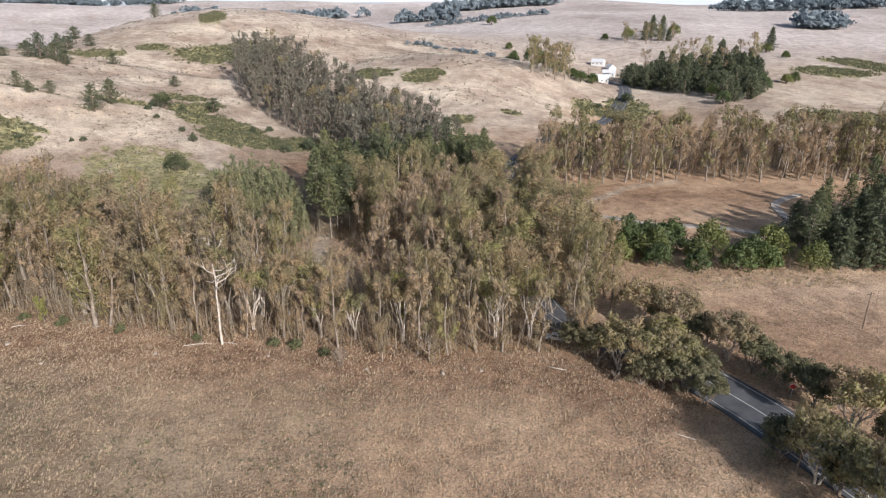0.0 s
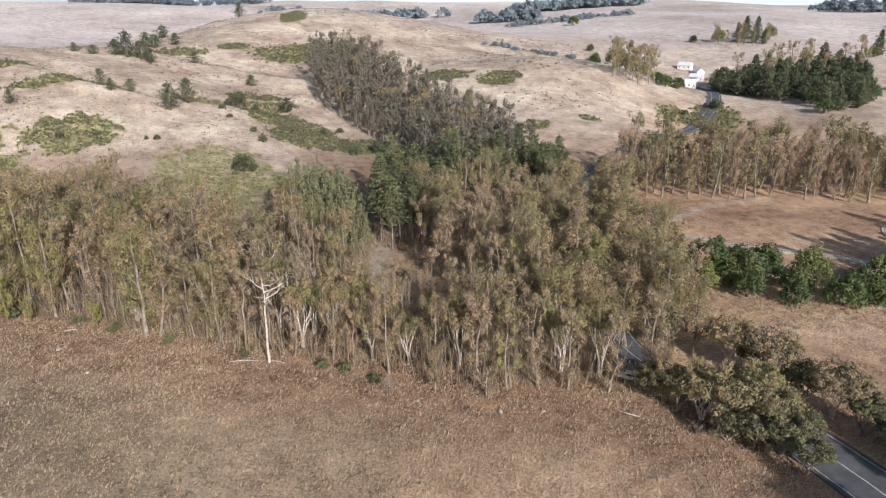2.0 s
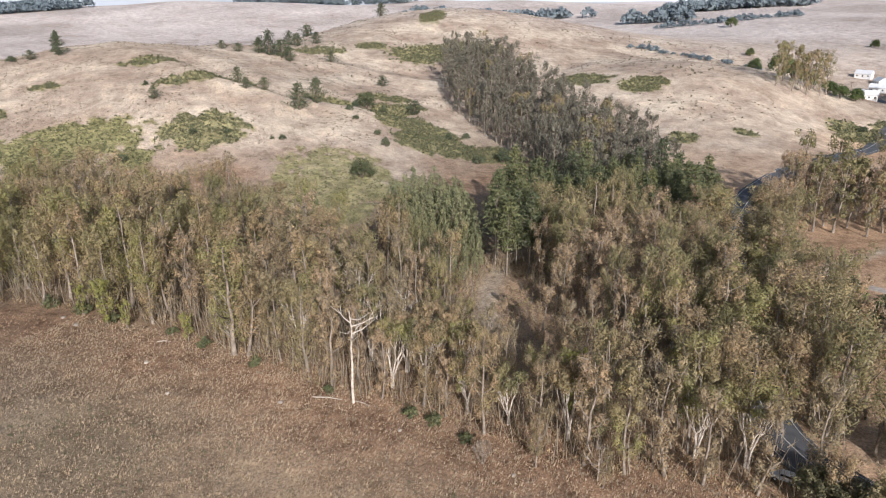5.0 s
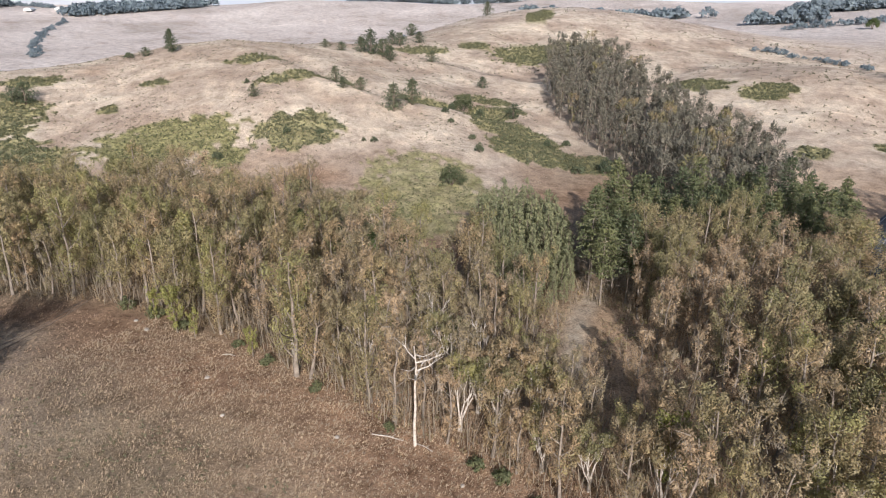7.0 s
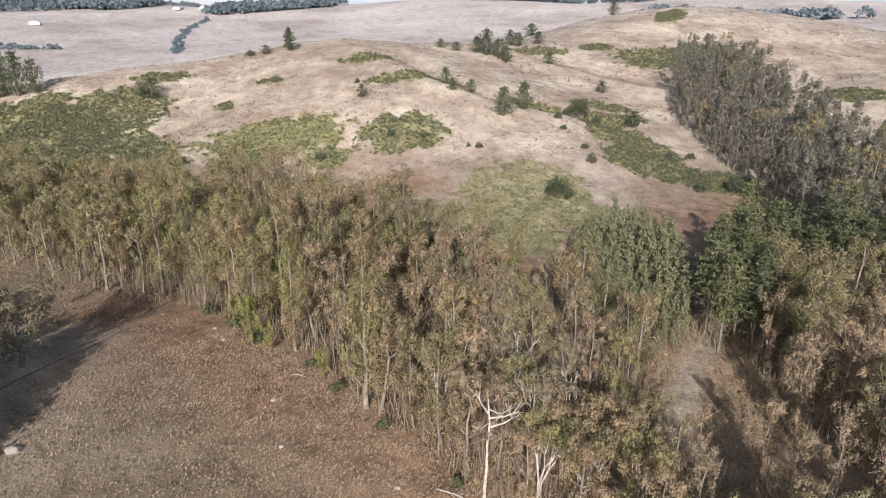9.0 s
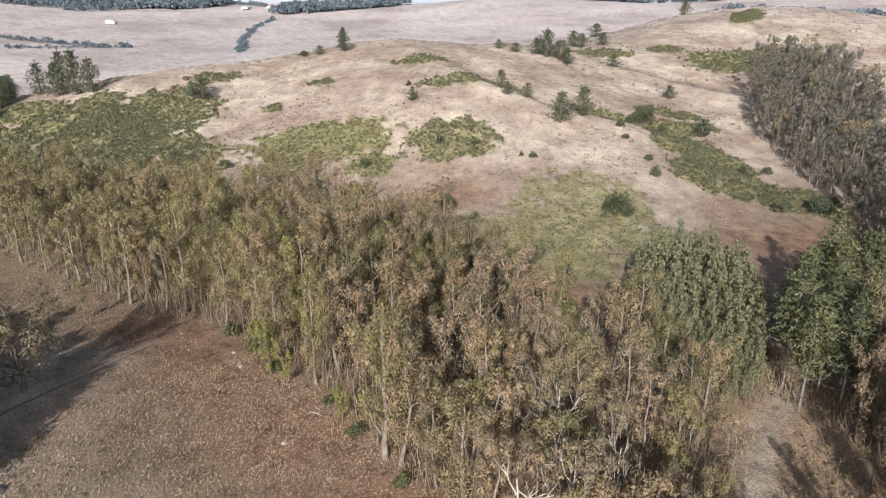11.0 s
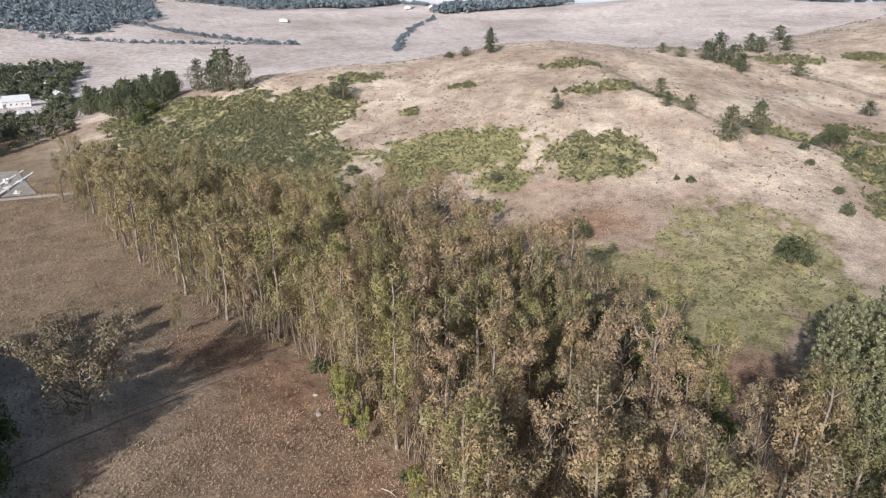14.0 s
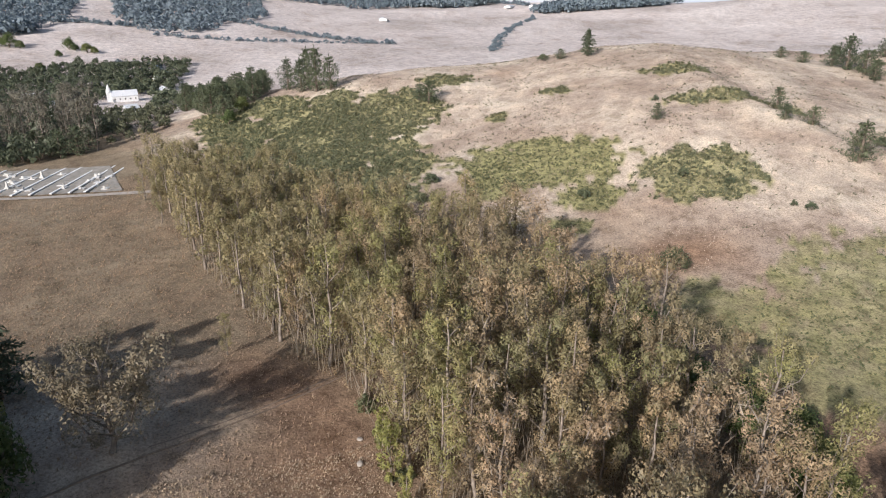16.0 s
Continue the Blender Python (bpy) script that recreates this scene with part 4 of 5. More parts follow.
joined("eucalyptus_wood", "tall eucalyptus wood behind the bare clearing", "trees", spots(CLEARING_WOOD, 5.0, 5, 7), far_euc, (1.0, 1.2), 5)
grove([(-76, 210), (-67, 199), (-54, 190), (-45, 188), (-43, 198), (-50, 217), (-61, 236), (-74, 236), (-80, 228)], 2.3, lambda r, x, y: r.choice(CYPRESS), "cypress plantation", 6, (0.94, 1.06), tall=lambda x, y: min(1.12, 0.4 + 0.72 * max(0.0, (y - 187) / 30)))
grove([(-41, 200), (-31, 200), (-27, 228), (24, 236), (30, 262), (0, 272), (-30, 264), (-46, 242), (-45, 215)], 5.4, lambda r, x, y: r.choice(TALL_PINES), "pines beside the plantation", 7, (0.88, 1.08))
grove([(106, 181), (114, 172), (132, 168), (190, 160), (200, 210), (150, 222), (136, 212), (112, 200)], 5.6, lambda r, x, y: r.choice(PINES[:2] * 2 + TALL_PINES + BROAD[:1]), "dark pines beyond the pasture", 8, (0.8, 1.0))
grove([(44, 184), (60, 176), (92, 172), (112, 176), (100, 188), (70, 193), (46, 200)], 7.0, lambda r, x, y: r.choice(BROAD), "leafy trees along the drive", 9, (0.85, 1.3), 4)
grove([(146, 514), (165, 484), (186, 448), (206, 440), (224, 472), (246, 545), (240, 566), (205, 576), (160, 586), (149, 560)], 8.0, lambda r, x, y: r.choice(HILL_PINES + BROAD[:1] if y < 490 or x < 165 else FAR_EUCS[:1] + PINES[:2] * 2), "wood across the highway", 10, (1.05, 1.4), 9)
grove([(62, 486), (80, 482), (96, 500), (92, 518), (70, 512)], 6.5, lambda r, x, y: r.choice(FAR_EUCS), "tall trees above the highway bend", 11, (0.9, 1.15), 9)
grove([(96, 498), (112, 498), (118, 512), (98, 524)], 7.0, lambda r, x, y: r.choice(BROAD), "leafy trees above the highway bend", 12, (0.7, 1.0), 9)
grove([(192, 748), (226, 752), (262, 776), (262, 790), (222, 770), (192, 764)], 9.0, lambda r, x, y: r.choice(FAR_EUCS + PINES[:1]), "row of trees on the downs", 14, (0.8, 1.05), 9)

# ---- single trees and bushes ----
# hillside pines: place, height against the model, girth
for k, (x, y, h, wide) in enumerate([(-164, 313, 1.0, 1.0), (-161, 325, 0.9, 0.9), (-188, 322, 0.6, 0.6), (-195, 317, 0.45, 0.5), (-205, 325, 0.6, 0.6), (-128, 372, 0.75, 0.8), (-226, 288.5, 0.5, 0.5), (-284, 690, 1.0, 1.1),
                                  (-328, 243, 1.0, 1.1), (-335, 241, 0.6, 0.7), (-252, 429, 1.2, 1.15), (-244, 431, 1.05, 1.2), (-259, 428, 0.8, 0.9), (-236, 427, 0.7, 0.9), (-272, 424, 0.55, 0.7), (-282, 420, 0.45, 0.6), (-282, 505, 0.8, 0.9), (-272, 500, 0.9, 1.0), (-262, 512, 0.7, 0.9), (-305, 498, 0.5, 0.8), (-318, 597, 1.0, 1.3), (-214, 443, 0.6, 0.8), (-165, 415, 0.5, 0.7), (-336, 322, 0.5, 0.6)]):
    c = plant(HILL_PINES[k % 3], x, y, h, None, random, "hillside pines")
    c.scale = (wide, wide, h)
c = plant(PINES[0], -324, 330, 0.85, None, random, "hillside pines")
for x, y, h in [(-153, 279, 1.0), (-157, 277, 0.7), (-124, 313, 1.1), (-114, 299, 1.4), (-343, 316, 1.6), (-250, 208, 1.7), (-203, 240, 1.3), (-190, 268, 1.2), (-178, 275, 1.0), (-75, 312, 1.8), (-66, 322, 2.2), (-240, 300, 0.9), (-139, 322, 1.0), (-146, 330, 1.2), (-172, 335, 1.5), (-150, 345, 1.4), (-137, 350, 1.6), (-98, 340, 1.2), (-92, 350, 1.3), (127, 462, 2.8), (105, 448, 1.5)]:
    plant(random.choice(BUSHES), x, y, h, None, random, "hillside bushes")
for x, y, h in [(-107.8, 260.9, 1.3), (-154.8, 232.2, 1.0), (-152, 362, 1.5)]:
    plant(ROUND_BUSH, x, y, h, None, random, "hillside bushes")
for k, (x, y, h) in enumerate([(-417, 197, 0.85), (-408, 206, 0.95), (-400, 200, 0.85), (-391, 206, 1.05), (-385, 212, 0.85)]):
    c = plant(HILL_PINES[k % 2], x, y, h, None, random, "pines on the spur")
    c.scale = (h * 1.15, h * 1.15, h * 1.6)
for x, y in spots([(-385, 158), (-430, 146), (-520, 146), (-520, 190), (-440, 194)], 7.0, 31):
    h = random.uniform(0.8, 1.15)
    c = plant(random.choice(HILL_PINES + BROAD[:1]), x, y, h, None, random, "pines below the spur")
    c.scale = (h * 0.95, h * 0.95, h * 1.15)
TOWN_WOOD = [(-392, 40), (-400, 97), (-420, 100), (-545, 90), (-560, 10), (-400, 14)]
joined("town_wood", "dark shady wood of mixed trees at the edge of the village", "trees", spots(TOWN_WOOD, 7.5, 32), lambda r, x, y: r.choice(FAR_DRY + HILL_PINES[:1] + COPSE * 2), (0.95, 1.35), 32)
joined("village_trees", "low hedges and garden trees before the village", "trees", spots([(-408, 104), (-425, 132), (-520, 142), (-600, 135), (-600, 92), (-550, 94)], 8.5, 34), lambda r, x, y: r.choice(COPSE), (0.45, 0.85), 34)
VILLAGE_GREEN = [(-600, 160), (-700, 150), (-880, 190), (-900, 60), (-840, -20), (-640, -20), (-600, 40), (-640, 90), (-610, 100)]
joined("village_trees", "rounded trees and hedges among the village houses", "trees", [p for p in spots(VILLAGE_GREEN, 9.5, 33) if (p[0] + 668) ** 2 + (p[1] - 113) ** 2 > 500 and not (-668 < p[0] < -560 and abs(p[1] - 112) < 22)], lambda r, x, y: r.choice(COPSE), (0.7, 1.3), 33)

# the shaded road: spreading and dense trees on both sides
for x, y, h, kind in [(29, 127, 0.8, VERGE[0]), (33, 123.5, 0.9, VERGE[1]), (37, 121, 0.85, SPREAD), (41, 120, 0.95, SPREAD), (45.5, 120.5, 0.8, GNARLED[0]), (40, 115, 0.7, VERGE[0]), (44, 113.5, 0.8, VERGE[1]), (48, 112, 0.85, VERGE[0]), (50, 107.5, 0.75, VERGE[1]), (47, 117, 0.85, SPREAD), (51.5, 115, 0.8, VERGE[0]), (35, 116, 0.35, BRUSH),
                      (57, 92, 0.8, VERGE[0]), (60, 86, 0.95, SPREAD), (58, 89, 0.7, EUCS[3]), (62, 83, 0.85, VERGE[1]), (64, 77, 1.0, SPREAD), (67, 68, 0.9, EUCS[2]), (72, 57, 1.0, EUCS[0]), (78, 46, 0.9, EUCS[6]),
                      (64, 119, 0.9, VERGE[1]), (61, 124, 0.9, SPREAD), (57, 129, 0.9, VERGE[0]), (53, 135, 0.95, SPREAD), (67.5, 114, 0.8, VERGE[0]), (71, 107.5, 0.85, VERGE[1]), (74, 100, 0.95, SPREAD), (77, 93, 0.8, VERGE[0]), (79, 90, 0.8, EUCS[1]), (82, 80, 1.0, SPREAD), (87, 66, 0.9, EUCS[4]), (72, 112, 0.7, VERGE[0]),
                      (47, 141, 0.9, SPREAD), (41, 145, 0.9, EUCS[1]), (27, 147, 0.85, EUCS[2]), (50, 138, 0.8, VERGE[1]), (31, 126, 0.65, EUCS[3]), (36, 124, 0.6, EUCS[5])]:
    plant(kind, x, y, h, None, random, "trees along the highway")
# verge trees whose crowns meet over the highway
for k in range(2, 15):
    y = 136 + 7.2 * k
    p = ROAD[int(np.argmin(np.abs(ROAD[:, 1] - y)))]
    for side in (-1, 1):
        c = plant(EUCS[(2 * k + side) % 7], p[0] + side * (5.6 + 0.8 * math.sin(3 * k)), y + 2 * side, 1.0, None, random, "trees along the highway")
        h = 0.95 + 0.1 * math.sin(5 * k + side)
        c.scale = (1.4, 1.4, h)
# pale multi-stemmed trees and dead wood in the face of the windbreak
for k, (x, y, h) in enumerate(PALE_TREES):
    plant(GNARLED[k % 3], x, y, h, None, random, "trees in the windbreak face")
for x, y, h, kind in [(-88, 146, 1.1, GNARLED[0]), (-9, 133, 0.95, GNARLED[1]), (12, 135, 1.0, GNARLED[0]), (-69, 146, 1.05, GNARLED[2]), (20, 135, 0.95, GNARLED[2]), (-82, 139.5, 1.2, EUCS[4]),
                      (-49.5, 131.5, 1.0, DEAD), (-48.5, 142.7, 1.05, TALL_SNAG), (-60.6, 190, 0.85, SNAG), (-46, 150, 0.95, TALL_SNAG), (-3, 124, 0.6, SNAG), (-58, 153, 1.1, TALL_SNAG), (-13, 124, 0.45, EUCS[3]), (-2, 122.5, 0.4, EUCS[5]), (-21.5, 122, 0.55, BRUSH), (-66, 164, 1.05, DRY[2]),
                      (-117.5, 141, 0.85, LIMES[0]), (-112, 141, 0.5, LIMES[1]), (-9, 139, 1.0, LIMES[1]), (-127, 143, 0.55, LIMES[0]), (-95, 141, 0.5, LIMES[1])]:
    plant(kind, x, y, h, None, random, "trees in the windbreak face")
# lone pasture tree; most dark trees past it are unseen, added for their shade
for x, y, h, kind, wide in [(-137, 103, 1.05, LONE, 1.05), (-163, 85, 1.0, PINES[1], 1.2), (-151, 66, 1.25, PINES[1], 1.4), (-139, 85, 1.0, PINES[0], 1.1), (-132, 79, 1.1, PINES[1], 1.3), (-168, 74, 1.2, PINES[0], 1.3), (-143, 62, 1.3, PINES[1], 1.4), (-158, 62, 1.3, PINES[0], 1.3), (-147, 76, 1.2, PINES[1], 1.4)] + [ (-155, 78, 1.1, PINES[0], 1.3), (-128, 83, 1.0, PINES[0], 1.3), (-124, 74, 1.1, PINES[1], 1.3), (-132, 68, 1.2, PINES[1], 1.3), (-131, 84, 1.4, BROAD[1], 0.6), (-126, 78, 2.0, BROAD[1], 0.6), (-137, 86, 1.3, BROAD[1], 0.7), (-125, 86, 1.5, BROAD[1], 0.55), (-121, 89, 1.4, BROAD[1], 0.5), (-119, 82, 2.0, BROAD[1], 0.55), (-115, 77, 2.0, BROAD[1], 0.8), (-121, 78, 2.0, BROAD[1], 0.6), (-111, 70, 2.0, BROAD[1], 0.8), (-130, 89, 1.3, BROAD[1], 0.7), (-134, 76, 1.4, BROAD[1], 0.7), (-120, 70, 2.0, BROAD[1], 0.7), (-144, 84, 1.3, BROAD[1], 0.8), (-151, 80, 1.3, BROAD[1], 0.8), (-142, 74, 1.4, BROAD[1], 0.8), (-150, 70, 1.4, BROAD[1], 0.8)]:
    c = plant(kind, x, y, h, None, random, "trees of the pasture")
    c.scale = (h * wide, h * wide, h)
plant(EUCS[5], -168, 124, 0.5, None, random, "trees of the pasture")
plant(EUCS[3], -268, 118, 0.75, None, random, "trees of the pasture")
# dark broad trees along the back of the windbreak
for x, y, h in [(-140, 203, 1.1), (-134, 205, 1.0), (-128, 204, 1.0), (-108, 203, 0.9), (-98, 205, 0.8), (-92, 200, 1.0), (-86, 197, 0.9), (-122, 200, 0.9), (-115, 199, 1.0), (-100, 197, 0.8), (-91, 194, 0.9), (-84, 192, 0.8), (-78, 190, 0.7)]:
    plant(BROAD[0], x, y, h, None, random, "trees behind the windbreak")
# pine with a bare stem and its neighbours by the drive
for x, y, h in [(46, 197, 1.0), (58, 194, 0.9), (66, 187, 0.7)]:
    plant(PINES[2], x, y, h, None, random, "pines along the drive")
# lone trees of the valley fields
for x, y, h, kind in [(-873, 38, 1.1, BROAD[0]), (-868, 48, 0.6, BROAD[2]), (-1010, 62, 1.5, BROAD[1]), (-1004, 68, 1.2, BROAD[2]), (-987, 82, 1.4, BROAD[0]), (-980, 90, 1.1, BROAD[2]), (-965, 52, 1.0, BROAD[2]), (-1035, -4, 1.8, BROAD[1]), (-1042, -16, 1.6, BROAD[0]), (-1028, 8, 1.3, BROAD[2])]:
    plant(kind, x, y, h, None, random, "trees of the valley fields")
# trees of the far downs
for x, y, h, kind in [(74, 560, 1.6, BROAD[1]), (84, 566, 1.7, BROAD[0]), (95, 572, 1.3, BROAD[1]), (100, 590, 0.9, BROAD[2]), (110, 588, 0.9, BROAD[0]), (60, 585, 1.2, BROAD[2]), (203, 441, 1.0, PINES[0]), (181, 432, 1.0, BROAD[0]), (190, 436, 1.0, PINES[2]), (263, 506, 1.0, BROAD[2]), (254, 500, 0.9, BROAD[0]), (328, 690, 1.3, PINES[1]), (322, 684, 1.1, BROAD[0]), (321, 641, 0.9, BROAD[2]), (210, 786, 1.5, BROAD[1]), (229, 785, 1.3, PINES[0]), (240, 795, 1.4, PINES[1]), (256, 810, 1.3, PINES[1]), (268, 805, 1.5, BROAD[1]), (184, 787, 1.0, BROAD[2]), (66, 687, 0.9, BROAD[2]), (73, 1041, 1.6, BROAD[0])]:
    plant(kind, x, y, h, None, random, "trees of the downs")


# ---- low growth that nobody could count ----
def carpet(name, label, patches, mat, density, size, tuft, seed, step=14):
    """Low brush over patches of land: small leaf tufts set close."""
    rng = np.random.default_rng(seed)
    cs, rs = [], []
    for p in patches:
        reach = max(p[2], p[3]) * 1.25
        n = int(4 * reach * reach * density)
        x, y = p[0] + (rng.random(n) * 2 - 1) * reach, p[1] + (rng.random(n) * 2 - 1) * reach
        keep = in_patch(x, y, p)
        x, y = x[keep], y[keep]
        h = tuft * (0.5 + rng.random(len(x)))
        cs.append(np.stack([x, y, lie(x, y) + h * 0.35], 1))
        rs.append(np.stack([h * 0.9, h * 0.9, h * 0.6], 1))
    v, f = leaves(rng, np.vstack(cs), np.vstack(rs), step, size, 0.4, 1.7)
    return tagged(new(name, mesh_of(name, v, f, mat)), label, "scrub", kind="stuff")


carpet("hillside_scrub", "grey-green coyote brush in low patches on the hills", SCRUB, M_SCRUB, 0.6, 0.7, 0.8, 41, 12)
carpet("hillside_scrub", "olive brush along the foot of the slope", SCRUB_LOW, M_SCRUB, 0.4, 0.8, 1.0, 47, 11)
carpet("hillside_scrub", "grey-green brush in patches on the farther hills", SCRUB_FAR, M_SCRUB, 0.3, 1.05, 1.0, 42, 9)
carpet("bracken", "bright green bracken beds at the foot of the hill", BRACKEN, M_FERN, 0.5, 0.5, 0.6, 43, 10)
carpet("meadow_plants", "yellow-green weeds in the damp meadow", MEADOW, M_FERN, 0.25, 0.4, 0.4, 44, 8)


def dots(name, label, box, count, mat, size, tuft, step, seed, low=3.0, clump=60):
    """Small tufts dotted over open slopes."""
    rng = np.random.default_rng(seed)
    x, y = rng.uniform(box[0], box[1], count), rng.uniform(box[2], box[3], count)
    z = lie(x, y)
    keep = (z > low) & (waves(x, y, clump, seed) + 0.6 * rng.normal(size=count) > 0.25)
    x, y, z = x[keep], y[keep], z[keep]
    h = tuft * (0.4 + 1.2 * rng.random(len(x)) ** 2)
    v, f = leaves(rng, np.stack([x, y, z + h * 0.3], 1), np.stack([h, h, h * 0.6], 1), step, size, 0.5, 1.7)
    return tagged(new(name, mesh_of(name, v, f, mat)), label, "scrub", kind="stuff")


dots("hill_shrublets", "small dark shrubs dotted over the dry hillside", (-420, -90, 205, 400), 9500, M_DOT, 0.42, 0.62, 12, 45, 12)
dots("hill_shrublets", "small shrubs dotted over the upper hills", (-360, 60, 400, 720), 5000, M_DOT, 0.7, 1.0, 9, 46, 14)


def grass(name, label, count, area, mat, tall, seed, wide=0.22, keep=None):
    """Dry stalks that lean all ways."""
    rng = np.random.default_rng(seed)
    x, y = rng.uniform(area[0], area[1], count), rng.uniform(area[2], area[3], count)
    ok = (0.5 * waves(x, y, 11, seed) + 0.5 * waves(x, y, 3.5, seed + 1) + 0.7 * rng.normal(size=count)) > -0.1
    if keep is not None:
        ok &= keep(x, y)
    x, y = x[ok], y[ok]
    n = len(x)
    h = tall * (0.5 + 0.9 * rng.random(n))
    a, t = rng.random(n) * 6.28, rng.normal(size=(n, 2)) * 0.35
    base = np.stack([x, y, lie(x, y) - 0.05], 1)
    tip = base + np.stack([t[:, 0] * h, t[:, 1] * h, h], 1)
    side = np.stack([np.cos(a), np.sin(a), np.zeros(n)], 1) * (wide * (0.6 + 0.8 * rng.random(n)))[:, None]
    v = np.stack([base - side, base + side, tip + side * 0.45, tip - side * 0.45], 1).reshape(-1, 3)
    return tagged(new(name, mesh_of(name, v, np.arange(4 * n).reshape(-1, 4), mat)), label, "grass", kind="stuff")


def open_field(x, y):
    return (line_field(x, y, ROAD) > 7) & (line_field(x, y, RUTS) > 2.5)


def tussocks(name, label, area, gap, mat, tall, seed, blades=6, keep=None):
    """Bunches of dry grass set close, all bent a little by the same wind."""
    rng = np.random.default_rng(seed)
    gx, gy = np.meshgrid(np.arange(area[0], area[1], gap), np.arange(area[2], area[3], gap))
    x, y = gx.ravel() + rng.uniform(-0.5, 0.5, gx.size) * gap, gy.ravel() + rng.uniform(-0.5, 0.5, gx.size) * gap
    ok = 0.5 * waves(x, y, 13, seed) + 0.5 * rng.normal(size=len(x)) > -0.55
    if keep is not None:
        ok &= keep(x, y)
    x, y = x[ok], y[ok]
    h = tall * (0.45 + 0.8 * rng.random(len(x))) * (1 + 0.35 * waves(x, y, 7, seed + 1))
    x, y, h = (np.repeat(q, blades) for q in (x, y, h))
    n = len(x)
    a = rng.random(n) * 6.28
    h = h * (0.6 + 0.6 * rng.random(n))
    spread = 0.12 + 0.1 * rng.random(n)
    base = np.stack([x + np.cos(a) * spread, y + np.sin(a) * spread, lie(x, y) - 0.05], 1)
    tip = base + np.stack([(0.55 * np.cos(a) + 0.3) * h, (0.55 * np.sin(a) + 0.2) * h, h], 1)
    side = np.stack([-np.sin(a), np.cos(a), np.zeros(n)], 1) * (0.05 + 0.06 * rng.random(n))[:, None]
    v = np.stack([base - side, base + side, tip], 1).reshape(-1, 3)
    return tagged(new(name, mesh_of(name, v, np.arange(3 * n).reshape(-1, 3), mat)), label, "grass", kind="stuff")


tussocks("field_grass", "brown dry grass bunches close over the pasture", (-128, 58, 58, 143), 0.62, M_GRASS, 0.44, 51, 6, open_field)
tussocks("field_grass", "pale brown grass tussocks over the western pasture", (-340, -128, 60, 138), 1.05, M_GRASS, 0.5, 52, 5, open_field)
grass("hill_grass", "straw-coloured grass on the slopes", 70000, (-420, -60, 195, 400), M_STRAW, 0.35, 53, 0.11, lambda x, y: (lie(x, y) > 6) & (in_patch(x, y, (-112, 245, 45, 38, 40)) == 0))
tussocks("pasture_grass", "dry grass on the pasture across the road", (62, 200, 85, 178), 0.95, M_GRASS, 0.42, 54, 5, open_field)


dots("grass_tussocks", "dark brown tussocks over the western pasture", (-330, -165, 60, 140), 2600, M_BROWN, 0.3, 0.5, 11, 56, -5, 22)
dots("grass_tussocks", "dark olive grass tussocks dotted over the near pasture", (-120, -5, 55, 114), 3000, M_SCRUB, 0.3, 0.5, 12, 55, -5, 30)


def thicket(name, label, poly, gap, seed, size, reach=6.0):
    """Undergrowth of bare stems and low leaves inside the woods."""
    rng = np.random.default_rng(seed)
    pts = np.array(spots(poly, gap, seed, 5.5))
    n = len(pts)
    base = np.column_stack([pts, lie(pts[:, 0], pts[:, 1])])
    cs, rs = base + np.array([0, 0, size * 0.5]), np.full((n, 3), size) * np.array([0.8, 0.8, 0.7])
    v, f = leaves(rng, cs, rs, 14, 0.6, 0.2, 2.2)
    k = 4
    root = np.repeat(base, k, axis=0) + rng.normal(size=(n * k, 3)) * np.array([0.7, 0.7, 0])
    tip = root + rng.normal(size=(n * k, 3)) * np.array([0.9, 0.9, 0]) + np.array([0, 0, 1]) * (0.4 + 0.35 * reach + reach * rng.random((n * k, 1)))
    a = rng.random(n * k) * 6.28
    side = np.stack([np.cos(a), np.sin(a), np.zeros(n * k)], 1) * 0.07
    w = np.stack([root - side, root + side, tip + side * 0.4, tip - side * 0.4], 1).reshape(-1, 3)
    g = np.arange(4 * n * k).reshape(-1, 4) + len(v)
    g = np.vstack([g[:, (0, 1, 2)], g[:, (0, 2, 3)]])
    me = mesh_of(name, np.vstack([v, w]), np.vstack([f, g]), [M_EUC, M_TWIG], False, [0] * len(f) + [1] * len(g))
    return tagged(new(name, me), label, "undergrowth", kind="stuff")


thicket("undergrowth", "tangled saplings and brush under the windbreak", BREAK, 2.0, 61, 1.5)
thicket("undergrowth", "brush under the western wood", WEST, 2.6, 64, 1.5)
thicket("undergrowth", "brush under the roadside wood", ROADSIDE, 3.4, 62, 1.5)
thicket("undergrowth", "bushes and brush between the pasture and the leafy trees", [(36, 165), (60, 160), (112, 164), (112, 178), (92, 190), (40, 205), (24, 200)], 2.4, 63, 1.5, 1.0)

thicket("undergrowth", "dark brush at the foot of the pines", [(-45, 197), (-38, 200), (-30, 200), (-22, 192), (-19, 200), (-27, 212), (-45, 212)], 1.7, 65, 1.6, 3.0)
thicket("undergrowth", "low dark brush in the shaded glade", [(-31, 165), (-20, 166), (-18, 180), (-25, 193), (-33, 192), (-31, 178)], 1.9, 66, 1.2, 1.0)
thicket("undergrowth", "low brush before the young cypresses", [(-58, 184), (-44, 180), (-42, 190), (-54, 192)], 1.7, 67, 1.4, 1.2)

# green bushes at the foot of the windbreak
for x, y, h in [(-26, 127, 0.8), (-33, 130, 1.0), (-38, 131, 0.9), (-75, 137, 0.9), (-90, 140, 1.0), (-118, 143, 1.1), (-128, 144, 1.3), (-138, 144, 1.2), (-56, 133, 0.7), (-101, 143, 0.8)]:
    plant(random.choice(SHRUBS), x, y, h, None, random, "bushes before the windbreak")


